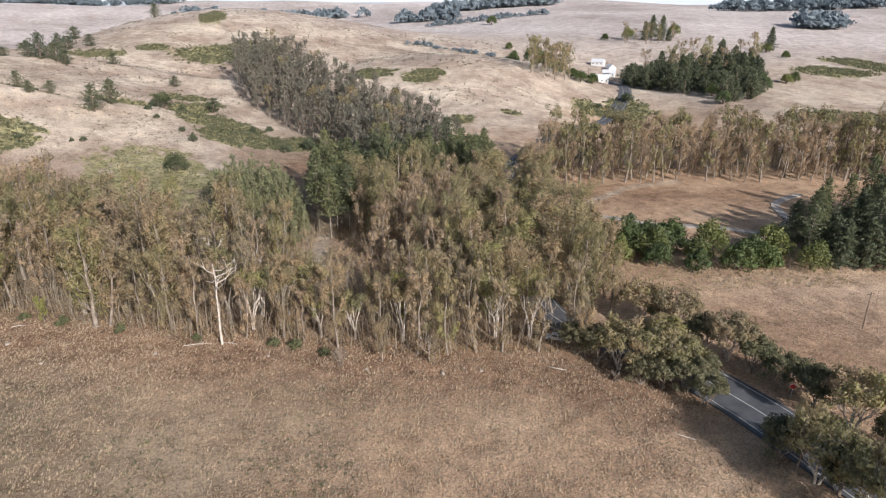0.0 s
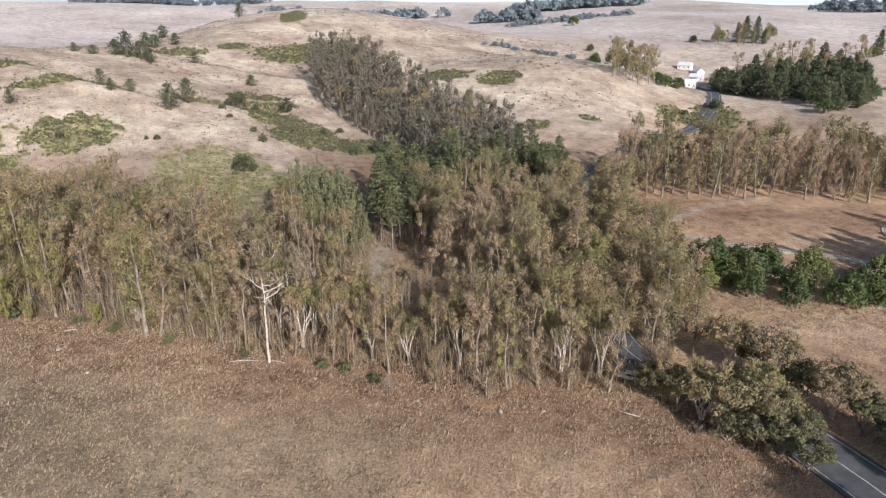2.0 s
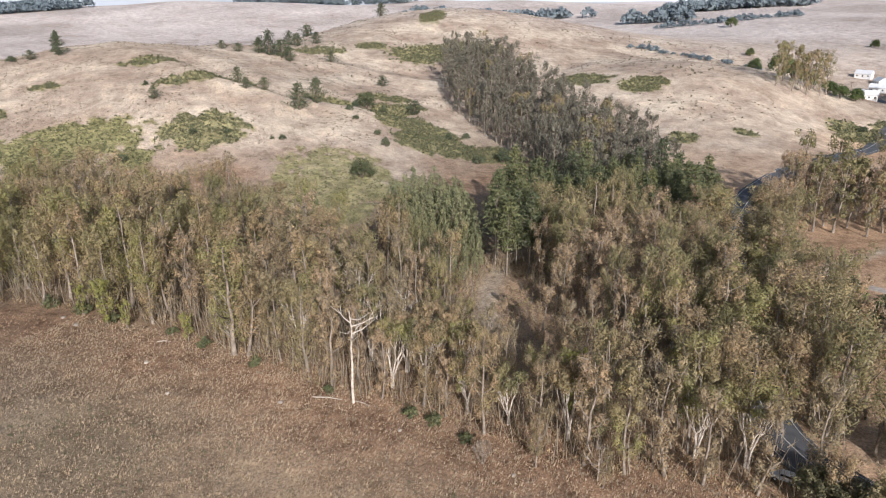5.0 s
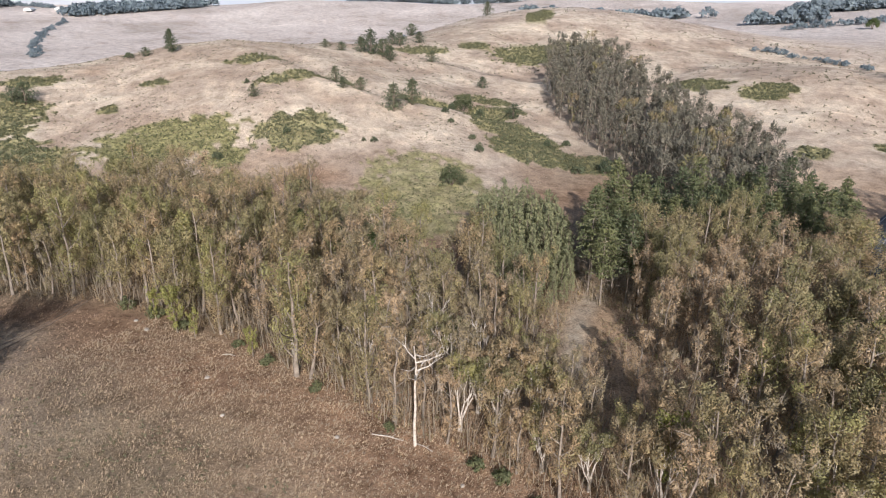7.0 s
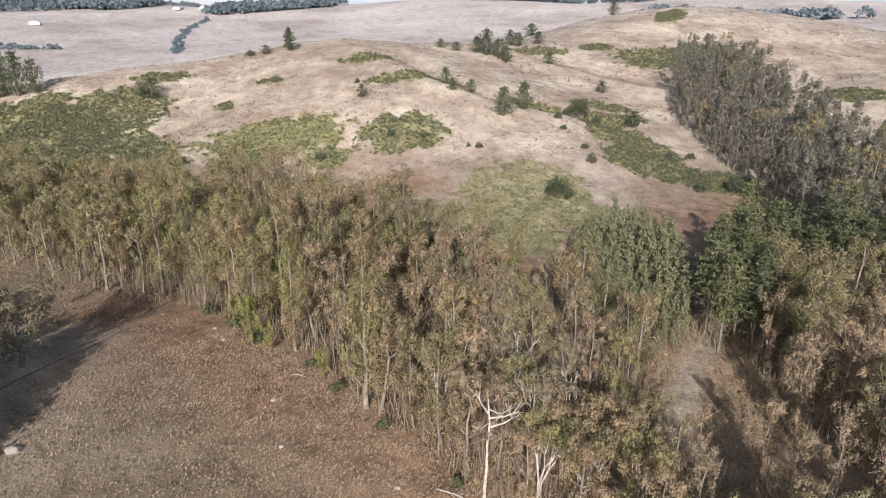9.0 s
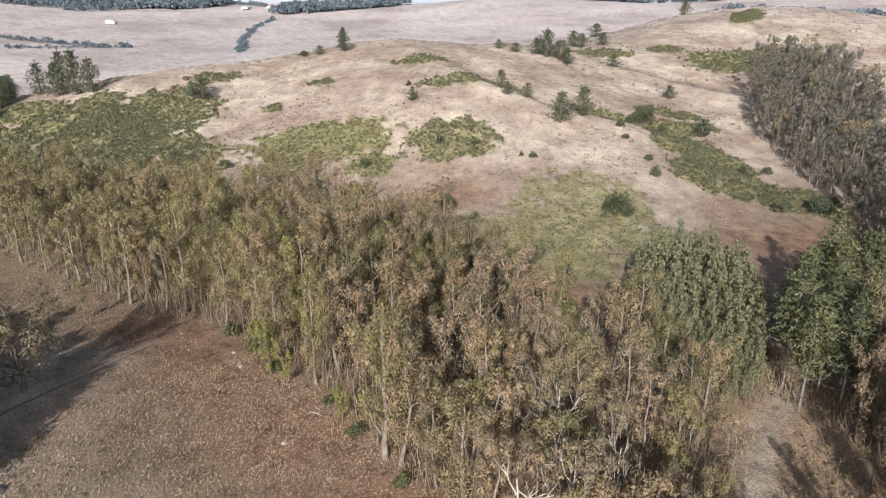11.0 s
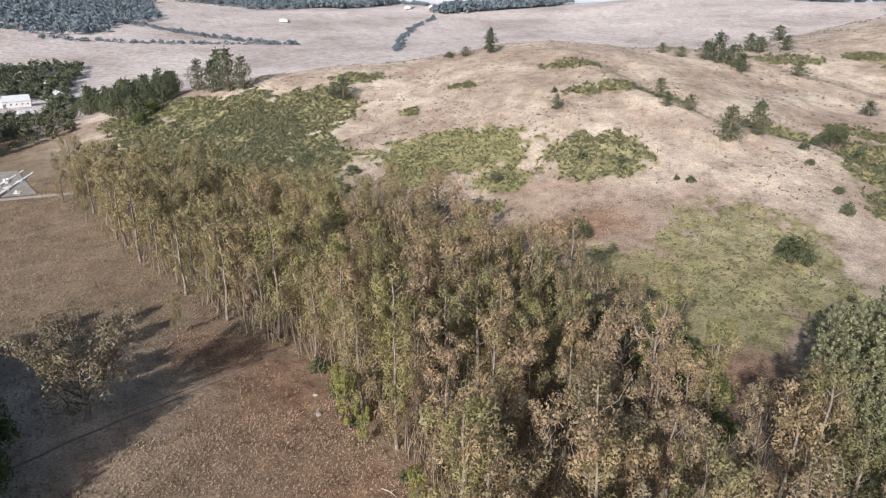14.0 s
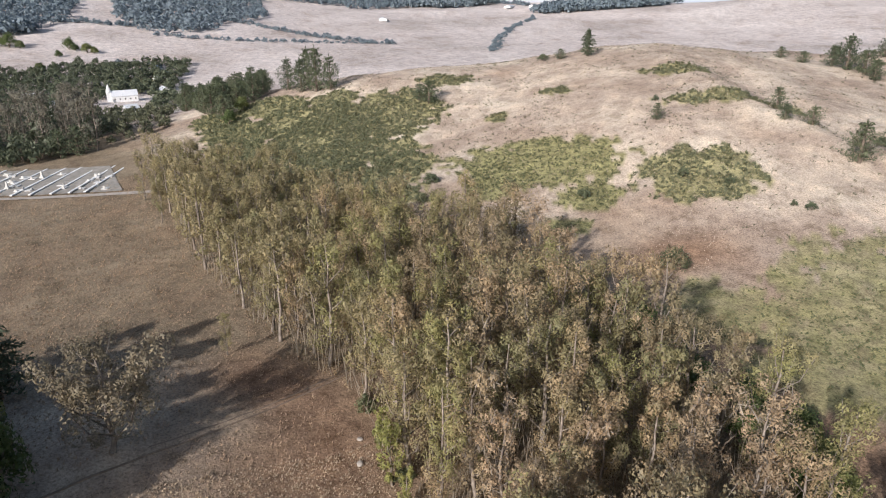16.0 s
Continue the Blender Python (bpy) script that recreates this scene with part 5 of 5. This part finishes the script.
# ---- distance ----
def backdrop(name, label, radius, foot, top, swing, mat, seed, turn=(20, 215), rise=0.0):
    a = np.linspace(radians(turn[0]), radians(turn[1]), 420)
    x, y = -40 + radius * np.cos(a), 60 + radius * np.sin(a)
    crest = top + swing * waves(x, y, radius * 0.5, seed) + 0.35 * swing * waves(x, y, radius * 0.12, seed + 1)
    # higher ranges westward
    crest = crest + rise * np.clip((np.degrees(a) - 108) / 30, 0, 1)
    rows = []
    for k in range(7):
        s = k / 6
        rr = radius * (0.86 + 0.14 * s)
        rows.append(np.stack([-40 + rr * np.cos(a), 60 + rr * np.sin(a), foot + (crest - foot) * (s * s * (3 - 2 * s))], 1))
    n = len(a)
    v = np.vstack(rows)
    i, j = np.meshgrid(np.arange(6), np.arange(n - 1), indexing="ij")
    f = np.stack([i * n + j, (i + 1) * n + j, (i + 1) * n + j + 1, i * n + j + 1], -1).reshape(-1, 4)[:, ::-1]
    return tagged(new(name, mesh_of(name, v, f, mat, True)), label, "hills", kind="structure")


# distance haze painted into these colours, paler and bluer ring by ring
M_FAR = plain_material("hazed_downs", [(0.35, (0.56, 0.5, 0.49)), (0.52, (0.62, 0.56, 0.55)), (0.6, (0.46, 0.48, 0.51)), (0.7, (0.42, 0.45, 0.49))], 0.006, 1.0, 0.0, 0.1, 0.0)
M_FARWOOD = plain_material("hazed_woods", [(0.35, (0.48, 0.52, 0.58)), (0.55, (0.55, 0.57, 0.61)), (0.7, (0.62, 0.6, 0.61))], 0.003, 1.0, 0.0, 0.1, 0.0)
M_FARTHEST = plain_material("hazed_ridges", [(0.3, (0.68, 0.72, 0.8)), (0.7, (0.76, 0.79, 0.85))], 0.002, 1.0, 0.0, 0.1, 0.0)
backdrop("backdrop", "dry downs in the distance, paled with painted haze", 2700, -5, 52, 12, M_FAR, 71)
backdrop("backdrop", "wooded hills in the distance, painted blue-grey with haze", 3500, -5, 62, 9, M_FARWOOD, 73, rise=22)
backdrop("backdrop", "farthest ridges, painted pale blue with haze", 4700, 0, 98, 4, M_FARTHEST, 75, rise=14)


# haze is mixed into the leaf colour of far trees as blue-grey
M_HAZY = leaf_material("hazed_foliage", [(0.0, (0.165, 0.21, 0.245)), (1.0, (0.215, 0.26, 0.295))], SOFT, 0.9)
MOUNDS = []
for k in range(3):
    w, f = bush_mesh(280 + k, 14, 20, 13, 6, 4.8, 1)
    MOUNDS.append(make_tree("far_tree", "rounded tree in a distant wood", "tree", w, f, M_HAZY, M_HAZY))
MODELS += MOUNDS


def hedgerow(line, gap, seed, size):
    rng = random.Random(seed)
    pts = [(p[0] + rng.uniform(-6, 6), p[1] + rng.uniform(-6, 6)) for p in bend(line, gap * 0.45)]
    return joined("hedgerow", "line of trees and hedges across the far fields, tinted with painted haze", "trees", pts, lambda r, x, y: r.choice(MOUNDS), (size[0] * 0.5, size[1] * 0.55), seed)


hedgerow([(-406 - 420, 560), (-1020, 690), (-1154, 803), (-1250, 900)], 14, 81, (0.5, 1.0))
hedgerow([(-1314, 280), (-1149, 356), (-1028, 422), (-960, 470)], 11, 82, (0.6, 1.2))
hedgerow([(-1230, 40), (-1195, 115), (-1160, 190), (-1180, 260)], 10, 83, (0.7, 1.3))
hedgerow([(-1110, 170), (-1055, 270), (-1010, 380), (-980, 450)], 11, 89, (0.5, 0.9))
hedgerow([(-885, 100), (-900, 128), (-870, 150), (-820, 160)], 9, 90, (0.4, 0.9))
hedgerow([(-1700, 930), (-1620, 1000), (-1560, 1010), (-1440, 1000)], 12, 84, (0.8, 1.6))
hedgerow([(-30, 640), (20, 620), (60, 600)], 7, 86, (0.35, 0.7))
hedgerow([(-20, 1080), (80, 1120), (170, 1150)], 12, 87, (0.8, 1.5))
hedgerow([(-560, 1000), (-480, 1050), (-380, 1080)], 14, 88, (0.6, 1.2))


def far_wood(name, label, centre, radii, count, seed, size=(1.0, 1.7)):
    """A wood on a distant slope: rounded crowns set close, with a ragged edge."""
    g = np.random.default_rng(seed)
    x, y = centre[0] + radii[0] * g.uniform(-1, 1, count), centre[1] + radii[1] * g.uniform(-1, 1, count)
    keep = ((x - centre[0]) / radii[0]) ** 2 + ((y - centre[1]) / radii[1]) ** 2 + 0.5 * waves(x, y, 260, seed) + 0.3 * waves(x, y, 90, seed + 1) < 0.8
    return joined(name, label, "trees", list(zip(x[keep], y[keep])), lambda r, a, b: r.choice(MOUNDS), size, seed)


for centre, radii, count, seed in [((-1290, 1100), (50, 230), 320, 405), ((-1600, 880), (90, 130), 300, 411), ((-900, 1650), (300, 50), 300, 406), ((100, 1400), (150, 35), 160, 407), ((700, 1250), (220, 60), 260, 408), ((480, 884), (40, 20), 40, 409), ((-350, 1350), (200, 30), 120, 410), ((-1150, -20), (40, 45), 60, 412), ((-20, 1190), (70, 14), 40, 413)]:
    far_wood("far_wood", "wood on a distant slope, painted blue-green with haze", centre, radii, count, seed)
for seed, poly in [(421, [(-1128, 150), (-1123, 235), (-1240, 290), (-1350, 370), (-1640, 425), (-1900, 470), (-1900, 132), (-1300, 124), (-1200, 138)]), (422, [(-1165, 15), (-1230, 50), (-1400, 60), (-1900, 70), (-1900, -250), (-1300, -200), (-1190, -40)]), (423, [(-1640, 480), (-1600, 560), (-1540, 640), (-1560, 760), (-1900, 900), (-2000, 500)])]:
    joined("far_wood", "forest covering a distant hillside, painted blue-green with haze", "trees", spots(poly, 15.5, seed), lambda r, x, y: r.choice(MOUNDS), (0.7, 1.3), seed)


# ---- built things ----
def block(w, d, h, at=(0, 0, 0), bevel=0.0):
    """A box as a bmesh: width, depth, height, standing at a place."""
    bm = bmesh.new()
    bmesh.ops.create_cube(bm, size=1)
    bmesh.ops.scale(bm, vec=(w, d, h), verts=bm.verts)
    bmesh.ops.translate(bm, vec=(at[0], at[1], at[2] + h / 2), verts=bm.verts)
    if bevel:
        bmesh.ops.bevel(bm, geom=bm.edges[:], offset=bevel, segments=2, affect="EDGES")
    return bm


def gable(w, d, wall, rise, over=0.4):
    """A gabled roof with thickness and overhanging eaves, its ridge along the depth."""
    bm = bmesh.new()
    x, y, t = w / 2 + over, d / 2 + over, 0.22
    drop = rise * over / (w / 2)
    prof = [(-x, wall - drop), (0, wall + rise), (x, wall - drop), (x, wall - drop + t), (0, wall + rise + t), (-x, wall - drop + t)]
    a, b = [bm.verts.new((p, -y, q)) for p, q in prof], [bm.verts.new((p, y, q)) for p, q in prof]
    for k in range(6):
        bm.faces.new((a[k], a[(k + 1) % 6], b[(k + 1) % 6], b[k]))
    for side in (a, b):
        for q in ((0, 1, 4, 5), (1, 2, 3, 4)):
            bm.faces.new([side[k] for k in q])
    bmesh.ops.recalc_face_normals(bm, faces=bm.faces[:])
    return bm


def walls(w, d, wall, rise):
    bm = bmesh.new()
    prof = [(-w / 2, -0.6), (w / 2, -0.6), (w / 2, wall), (0, wall + rise), (-w / 2, wall)]
    a, b = [bm.verts.new((p, -d / 2, q)) for p, q in prof], [bm.verts.new((p, d / 2, q)) for p, q in prof]
    bm.faces.new(a)
    bm.faces.new(b)
    for k in range(5):
        bm.faces.new((a[k], a[(k + 1) % 5], b[(k + 1) % 5], b[k]))
    bmesh.ops.recalc_face_normals(bm, faces=bm.faces[:])
    return bm


def house(x, y, turn, w, d, wall, rise, paint, roof, label, name="house", category="house", windows=3):
    ob = thing(name, label, category, at=pose(x, y, ground(x, y), 0, 0, turn))
    part("wall", walls(w, d, wall, rise), ob, "", paint)
    part("roof", gable(w, d, wall, rise), ob, "", roof)
    for side in (-1, 1):
        for k in range(windows):
            yy = -d / 2 + d * (k + 0.5) / windows
            win = part("window", block(0.1, 1.1, 1.4, (side * (w / 2 + 0.03), yy, wall * 0.35)), ob, "", M_WHITE)
            part("pane", block(0.06, 0.9, 1.2, (side * (w / 2 + 0.07), yy, wall * 0.35 + 0.1)), win, "", M_GLASS)
    part("door", block(1.0, 0.12, 2.1, (0, -d / 2 - 0.04, 0)), ob, "", M_POLE)
    return ob


church = house(-668, 114, 6, 9, 20, 5, 4, M_WHITE, M_TIN, "white village church with a pointed steeple", "church", "church", 5)
tower = part("steeple", block(3.6, 3.6, 9, (0, -11.6, -0.6)), church, "white steeple", M_WHITE)
bm = bmesh.new()
bmesh.ops.create_cone(bm, cap_ends=True, segments=8, radius1=2.3, radius2=0.08, depth=6.5, matrix=Matrix.Translation((0, -11.6, 11.6)))
part("spire", bm, tower, "pointed white spire", M_WHITE)
for x, y, turn, w, d, paint, roof, lab in [(-590, 117, 20, 7, 9, M_WHITE, M_TIN, "small white gabled house among trees"), (-635, 62, 80, 9, 22, M_STONE, M_TIN, "long low building with a pale metal roof"), (-655, 80, 70, 8, 14, M_WHITE, M_ROOF, "white house with a grey roof"), (-700, 44, 10, 8, 12, M_WHITE, M_TIN, "white house with a pale roof"), (-760, 90, 40, 8, 12, M_WHITE, M_ROOF, "white cottage behind the church"), (-705, 148, 100, 8, 13, M_STONE, M_TIN, "grey house beside the church"), (-560, 70, 60, 8, 12, M_WHITE, M_ROOF, "white house beneath dark trees"), (-780, 150, 30, 8, 12, M_WHITE, M_TIN, "pale house at the village edge")]:
    house(x, y, turn, w, d, 3.2, 2.4, paint, roof, lab)
for x, y, turn, w, d in [(152, 622, 70, 7, 11), (158, 642, 10, 7, 10), (127, 541, 80, 6, 10), (126, 556, 20, 6, 9), (150, 660, 60, 7, 12)]:
    house(x, y, turn, w, d, 3.6, 2.6, M_WHITE, M_TIN, "white farm building beside the highway bend", "farm_building", "building")
for x, y, turn, w, d in [(-1278, 578, 70, 14, 60), (-1678, 912, 60, 14, 90), (-1600, 930, 60, 14, 60), (-1440, 953, 50, 14, 80), (-1400, 990, 50, 12, 50)]:
    house(x, y, turn, w, d, 3.2, 2.2, M_WHITE, M_TIN, "long white farm shed in the far valley", "farm_shed", "building", 6)


def utility_pole(x, y, tall, turn):
    ob = thing("utility_pole", "weathered wooden utility pole with a crossarm", "pole", "utility poles", at=pose(x, y, ground(x, y), 0, 0, turn))
    v, f = [], []
    tube(v, f, [(0, 0, -0.8), (0, 0, tall * 0.5), (0, 0, tall)], [0.17, 0.14, 0.11], 8)
    part("pole", mesh_of("pole", v, f, M_POLE, True), ob)
    arm = part("crossarm", block(2.4, 0.12, 0.14, (0, 0.16, tall - 0.7), 0.015), ob, "", M_POLE)
    for dx in (-1.05, -0.45, 0.45, 1.05):
        v, f = [], []
        tube(v, f, [(dx, 0.16, tall - 0.56), (dx, 0.16, tall - 0.44), (dx, 0.16, tall - 0.36)], [0.03, 0.06, 0.02], 6)
        part("insulator", mesh_of("insulator", v, f, M_GLASS), arm)


for x, y, h, turn in [(99, 139, 9.5, 20), (92, 178, 9.5, 20), (106, 424, 10, 60), (120, 560, 10, 20)]:
    utility_pole(x, y, h, turn)


def vehicle(name, label, x, y, turn, paint, pickup):
    """A car or pickup with body, cab, glass and four wheels; its nose along +x."""
    ob = thing(name, label, "car", at=pose(x, y, ground(x, y) + 0.36, 0, 0, turn))
    ln = 5.4 if pickup else 4.4
    body = part("body", block(ln, 1.85, 0.62, (0, 0, 0.42), 0.12), ob, "", paint)
    if pickup:
        part("cab", block(1.9, 1.65, 0.72, (0.35, 0, 1.03), 0.16), ob, "", paint)
        for side in (-1, 1):
            part("bed_side", block(1.95, 0.1, 0.25, (-1.65, side * 0.85, 1.03), 0.03), ob, "", paint)
        part("tailgate", block(0.1, 1.7, 0.25, (-2.6, 0, 1.03), 0.03), ob, "", paint)
        spans = [(0.35, 1.6)]
    else:
        part("cab", block(2.3, 1.6, 0.6, (-0.2, 0, 1.03), 0.18), ob, "", paint)
        spans = [(-0.2, 1.9)]
    for cx, w in spans:
        for side in (-1, 1):
            part("side_window", block(w, 0.04, 0.36, (cx, side * (0.825 if pickup else 0.8), 1.18), 0.01), ob, "dark side glass", M_GLASS)
        part("windscreen", block(0.05, 1.35, 0.4, (cx + (0.94 if pickup else 1.14), 0, 1.16), 0.01), ob, "dark glass", M_GLASS)
        part("rear_window", block(0.05, 1.3, 0.36, (cx - (0.94 if pickup else 1.14), 0, 1.18), 0.01), ob, "dark glass", M_GLASS)
    for sx in (-1, 1):
        for sy in (-1, 1):
            bm = bmesh.new()
            bmesh.ops.create_cone(bm, cap_ends=True, segments=18, radius1=0.36, radius2=0.36, depth=0.24, matrix=pose(sx * ln * 0.31, sy * 0.84, 0.36, 90))
            wheel = part("wheel", bm, ob, "", M_RUBBER)
            bm = bmesh.new()
            bmesh.ops.create_cone(bm, cap_ends=True, segments=12, radius1=0.2, radius2=0.17, depth=0.26, matrix=pose(sx * ln * 0.31, sy * 0.845, 0.36, 90))
            part("rim", bm, wheel, "", M_TIN)
        for sy in (-1, 1):
            part("headlight" if sx > 0 else "tail_light", block(0.06, 0.34, 0.16, (sx * ln / 2, sy * 0.68, 0.74), 0.02), ob, "", M_GLASS if sx > 0 else M_RED)
    return ob


vehicle("parked_car", "white saloon car on the shaded highway", 25.5, 133.0, 165, M_WHITE, False)


def road_sign(x, y, turn):
    """A red octagonal plate with a pale rim on a thin post."""
    ob = thing("road_sign", "red octagonal road sign on a thin grey post", "sign", at=pose(x, y, ground(x, y), 0, 0, turn))
    v, f = [], []
    tube(v, f, [(0, 0, -0.4), (0, 0, 1.3), (0, 0, 2.7)], [0.05, 0.05, 0.05], 8)
    part("post", mesh_of("post", v, f, M_TIN, True), ob)
    for name, r, off, mat in (("rim", 0.62, -0.08, M_WHITE), ("plate", 0.56, -0.1, M_RED)):
        bm = bmesh.new()
        bmesh.ops.create_cone(bm, cap_ends=True, segments=8, radius1=r, radius2=r, depth=0.03, matrix=Matrix.Translation((0, off, 2.4)) @ Matrix.Rotation(radians(90), 4, "X") @ Matrix.Rotation(radians(22.5), 4, "Z"))
        part(name, bm, ob, "", mat)


road_sign(68.0, 110.5, -20)


# ---- graveyard beside the pasture ----
A, U, V = Vector((-318, 107, 0)), Vector((-0.38, -0.925, 0)), Vector((-0.995, -0.09, 0))
FACE = math.degrees(math.atan2(U.y, U.x))


def plot(u, v):
    p = A + U * u + V * v
    return p.x, p.y


def sheet(name, label, category, corners, lift, mat):
    """Paving draped over the land between four corners."""
    n, verts = 14, []
    for i in range(n + 1):
        for j in range(n + 1):
            u, v = corners[0] + (corners[1] - corners[0]) * i / n, corners[2] + (corners[3] - corners[2]) * j / n
            x, y = plot(u, v)
            verts.append((x, y, ground(x, y) + lift))
    f = [(i * (n + 1) + j, (i + 1) * (n + 1) + j, (i + 1) * (n + 1) + j + 1, i * (n + 1) + j + 1) for i in range(n) for j in range(n)]
    return tagged(new(name, mesh_of(name, verts, f, mat)), label, category, kind="structure")


M_PLOT = plain_material("graveyard_soil", [(0.3, (0.22, 0.2, 0.17)), (0.7, (0.36, 0.33, 0.29))], 0.5, 0.95, 0.4, 0.05)
sheet("graveyard", "grey gravelled graveyard plot", "ground", (0, 95, 0, 48), 0.25, M_PLOT)
sheet("lane", "pale narrow lane along the graveyard", "road", (-12, 110, -6.5, -2.5), 0.25, M_GRAVEL)
for k, u in enumerate((3, 9, 16, 24, 31, 39, 48, 57, 66, 76, 86)):
    x, y = plot(u, 24)
    ob = thing("kerb", "long white concrete kerb between grave rows", "kerb", "graveyard kerbs", at=pose(x, y, ground(x, y) + 0.2, 0, 0, FACE))
    for s in range(6):
        part("kerbstone", block(0.95, 7.3, 0.4, (0, -18.5 + 7.4 * s, 0), 0.04), ob, "", M_WHITE)
rng = random.Random(91)
for k in range(62):
    u, v = rng.uniform(2, 92), rng.uniform(3, 45)
    x, y = plot(u, v)
    ob = thing("grave", "pale stone grave with slab and upright headstone", "grave", "graves", at=pose(x, y, ground(x, y) + 0.25, 0, 0, FACE + rng.choice((0, 0, 90))))
    part("slab", block(rng.uniform(1.4, 3.2), rng.uniform(2.0, 3.4), 0.3, (0, 0, 0), 0.04), ob, "", M_CONCRETE)
    part("headstone", block(rng.uniform(0.7, 1.1), 0.28, rng.uniform(0.6, 1.2), (0, 1.2, 0.25), 0.06), ob, "", M_STONE)
for u, v in ((30, 30), (44, 12)):
    x, y = plot(u, v)
    ob = thing("monument", "tall white stone monument", "grave", at=pose(x, y, ground(x, y) + 0.25, 0, 0, FACE))
    part("plinth", block(1.6, 1.6, 0.9, (0, 0, 0), 0.06), ob, "", M_STONE)
    bm = bmesh.new()
    bmesh.ops.create_cone(bm, cap_ends=True, segments=4, radius1=0.6, radius2=0.32, depth=2.2, matrix=Matrix.Translation((0, 0, 1.95)) @ Matrix.Rotation(radians(45), 4, "Z"))
    part("shaft", bm, ob, "", M_STONE)


# ---- stones and fallen wood in the pasture ----
def stone(x, y, r, seed):
    rng = np.random.default_rng(seed)
    bm = bmesh.new()
    bmesh.ops.create_icosphere(bm, subdivisions=2, radius=r)
    for v in bm.verts:
        v.co = Vector((v.co.x * 1.3, v.co.y, v.co.z * 0.7)) * (1 + 0.35 * noise.noise(v.co * 1.2 / r + Vector((seed, 0, 0))))
    ob = new("rock", bpy.data.meshes.new("rock"))
    bm.to_mesh(ob.data)
    bm.free()
    ob.data.materials.append(M_GRAVEL)
    ob.matrix_basis = pose(x, y, ground(x, y) + r * 0.3, 0, 0, rng.random() * 360)
    return tagged(ob, "pale boulder lying in dry grass", "rock", "pale boulders")


for k, (x, y, r) in enumerate([(-113, 92, 0.9), (-124, 138, 0.55), (0, 119, 0.45), (-97, 130, 0.45), (-63, 127, 0.4), (-16, 121, 0.35), (8, 120, 0.35), (-130, 140, 0.4), (-85, 122, 0.35), (-38, 126, 0.35)]):
    stone(x, y, r, 300 + k)


def log(x, y, turn, ln, r):
    ob = thing("fallen_log", "bleached fallen log in the grass", "log", "fallen logs", at=pose(x, y, ground(x, y) + r * 0.8, 0, 0, turn))
    v, f = [], []
    tube(v, f, [(-ln / 2, 0, 0), (0, 0.15, 0.1), (ln / 2, -0.1, 0)], [r, r * 0.9, r * 0.5], 8)
    part("stem", mesh_of("stem", v, f, M_PALE, True), ob)
    v, f = [], []
    tube(v, f, [(ln * 0.1, 0.1, 0.05), (ln * 0.22, 0.7, 0.5)], [r * 0.4, 0.03], 6)
    part("stub", mesh_of("stub", v, f, M_PALE, True), ob)


for x, y, turn, ln, r in [(-55, 131, 10, 6, 0.12), (-48, 131.5, -8, 4, 0.1), (24, 121, 160, 4, 0.12), (43, 98, 150, 4, 0.1), (-100, 139, 20, 3, 0.12)]:
    log(x, y, turn, ln, r)

for ob in MODELS:
    for o in list(ob.children_recursive) + [ob]:
        bpy.data.objects.remove(o)
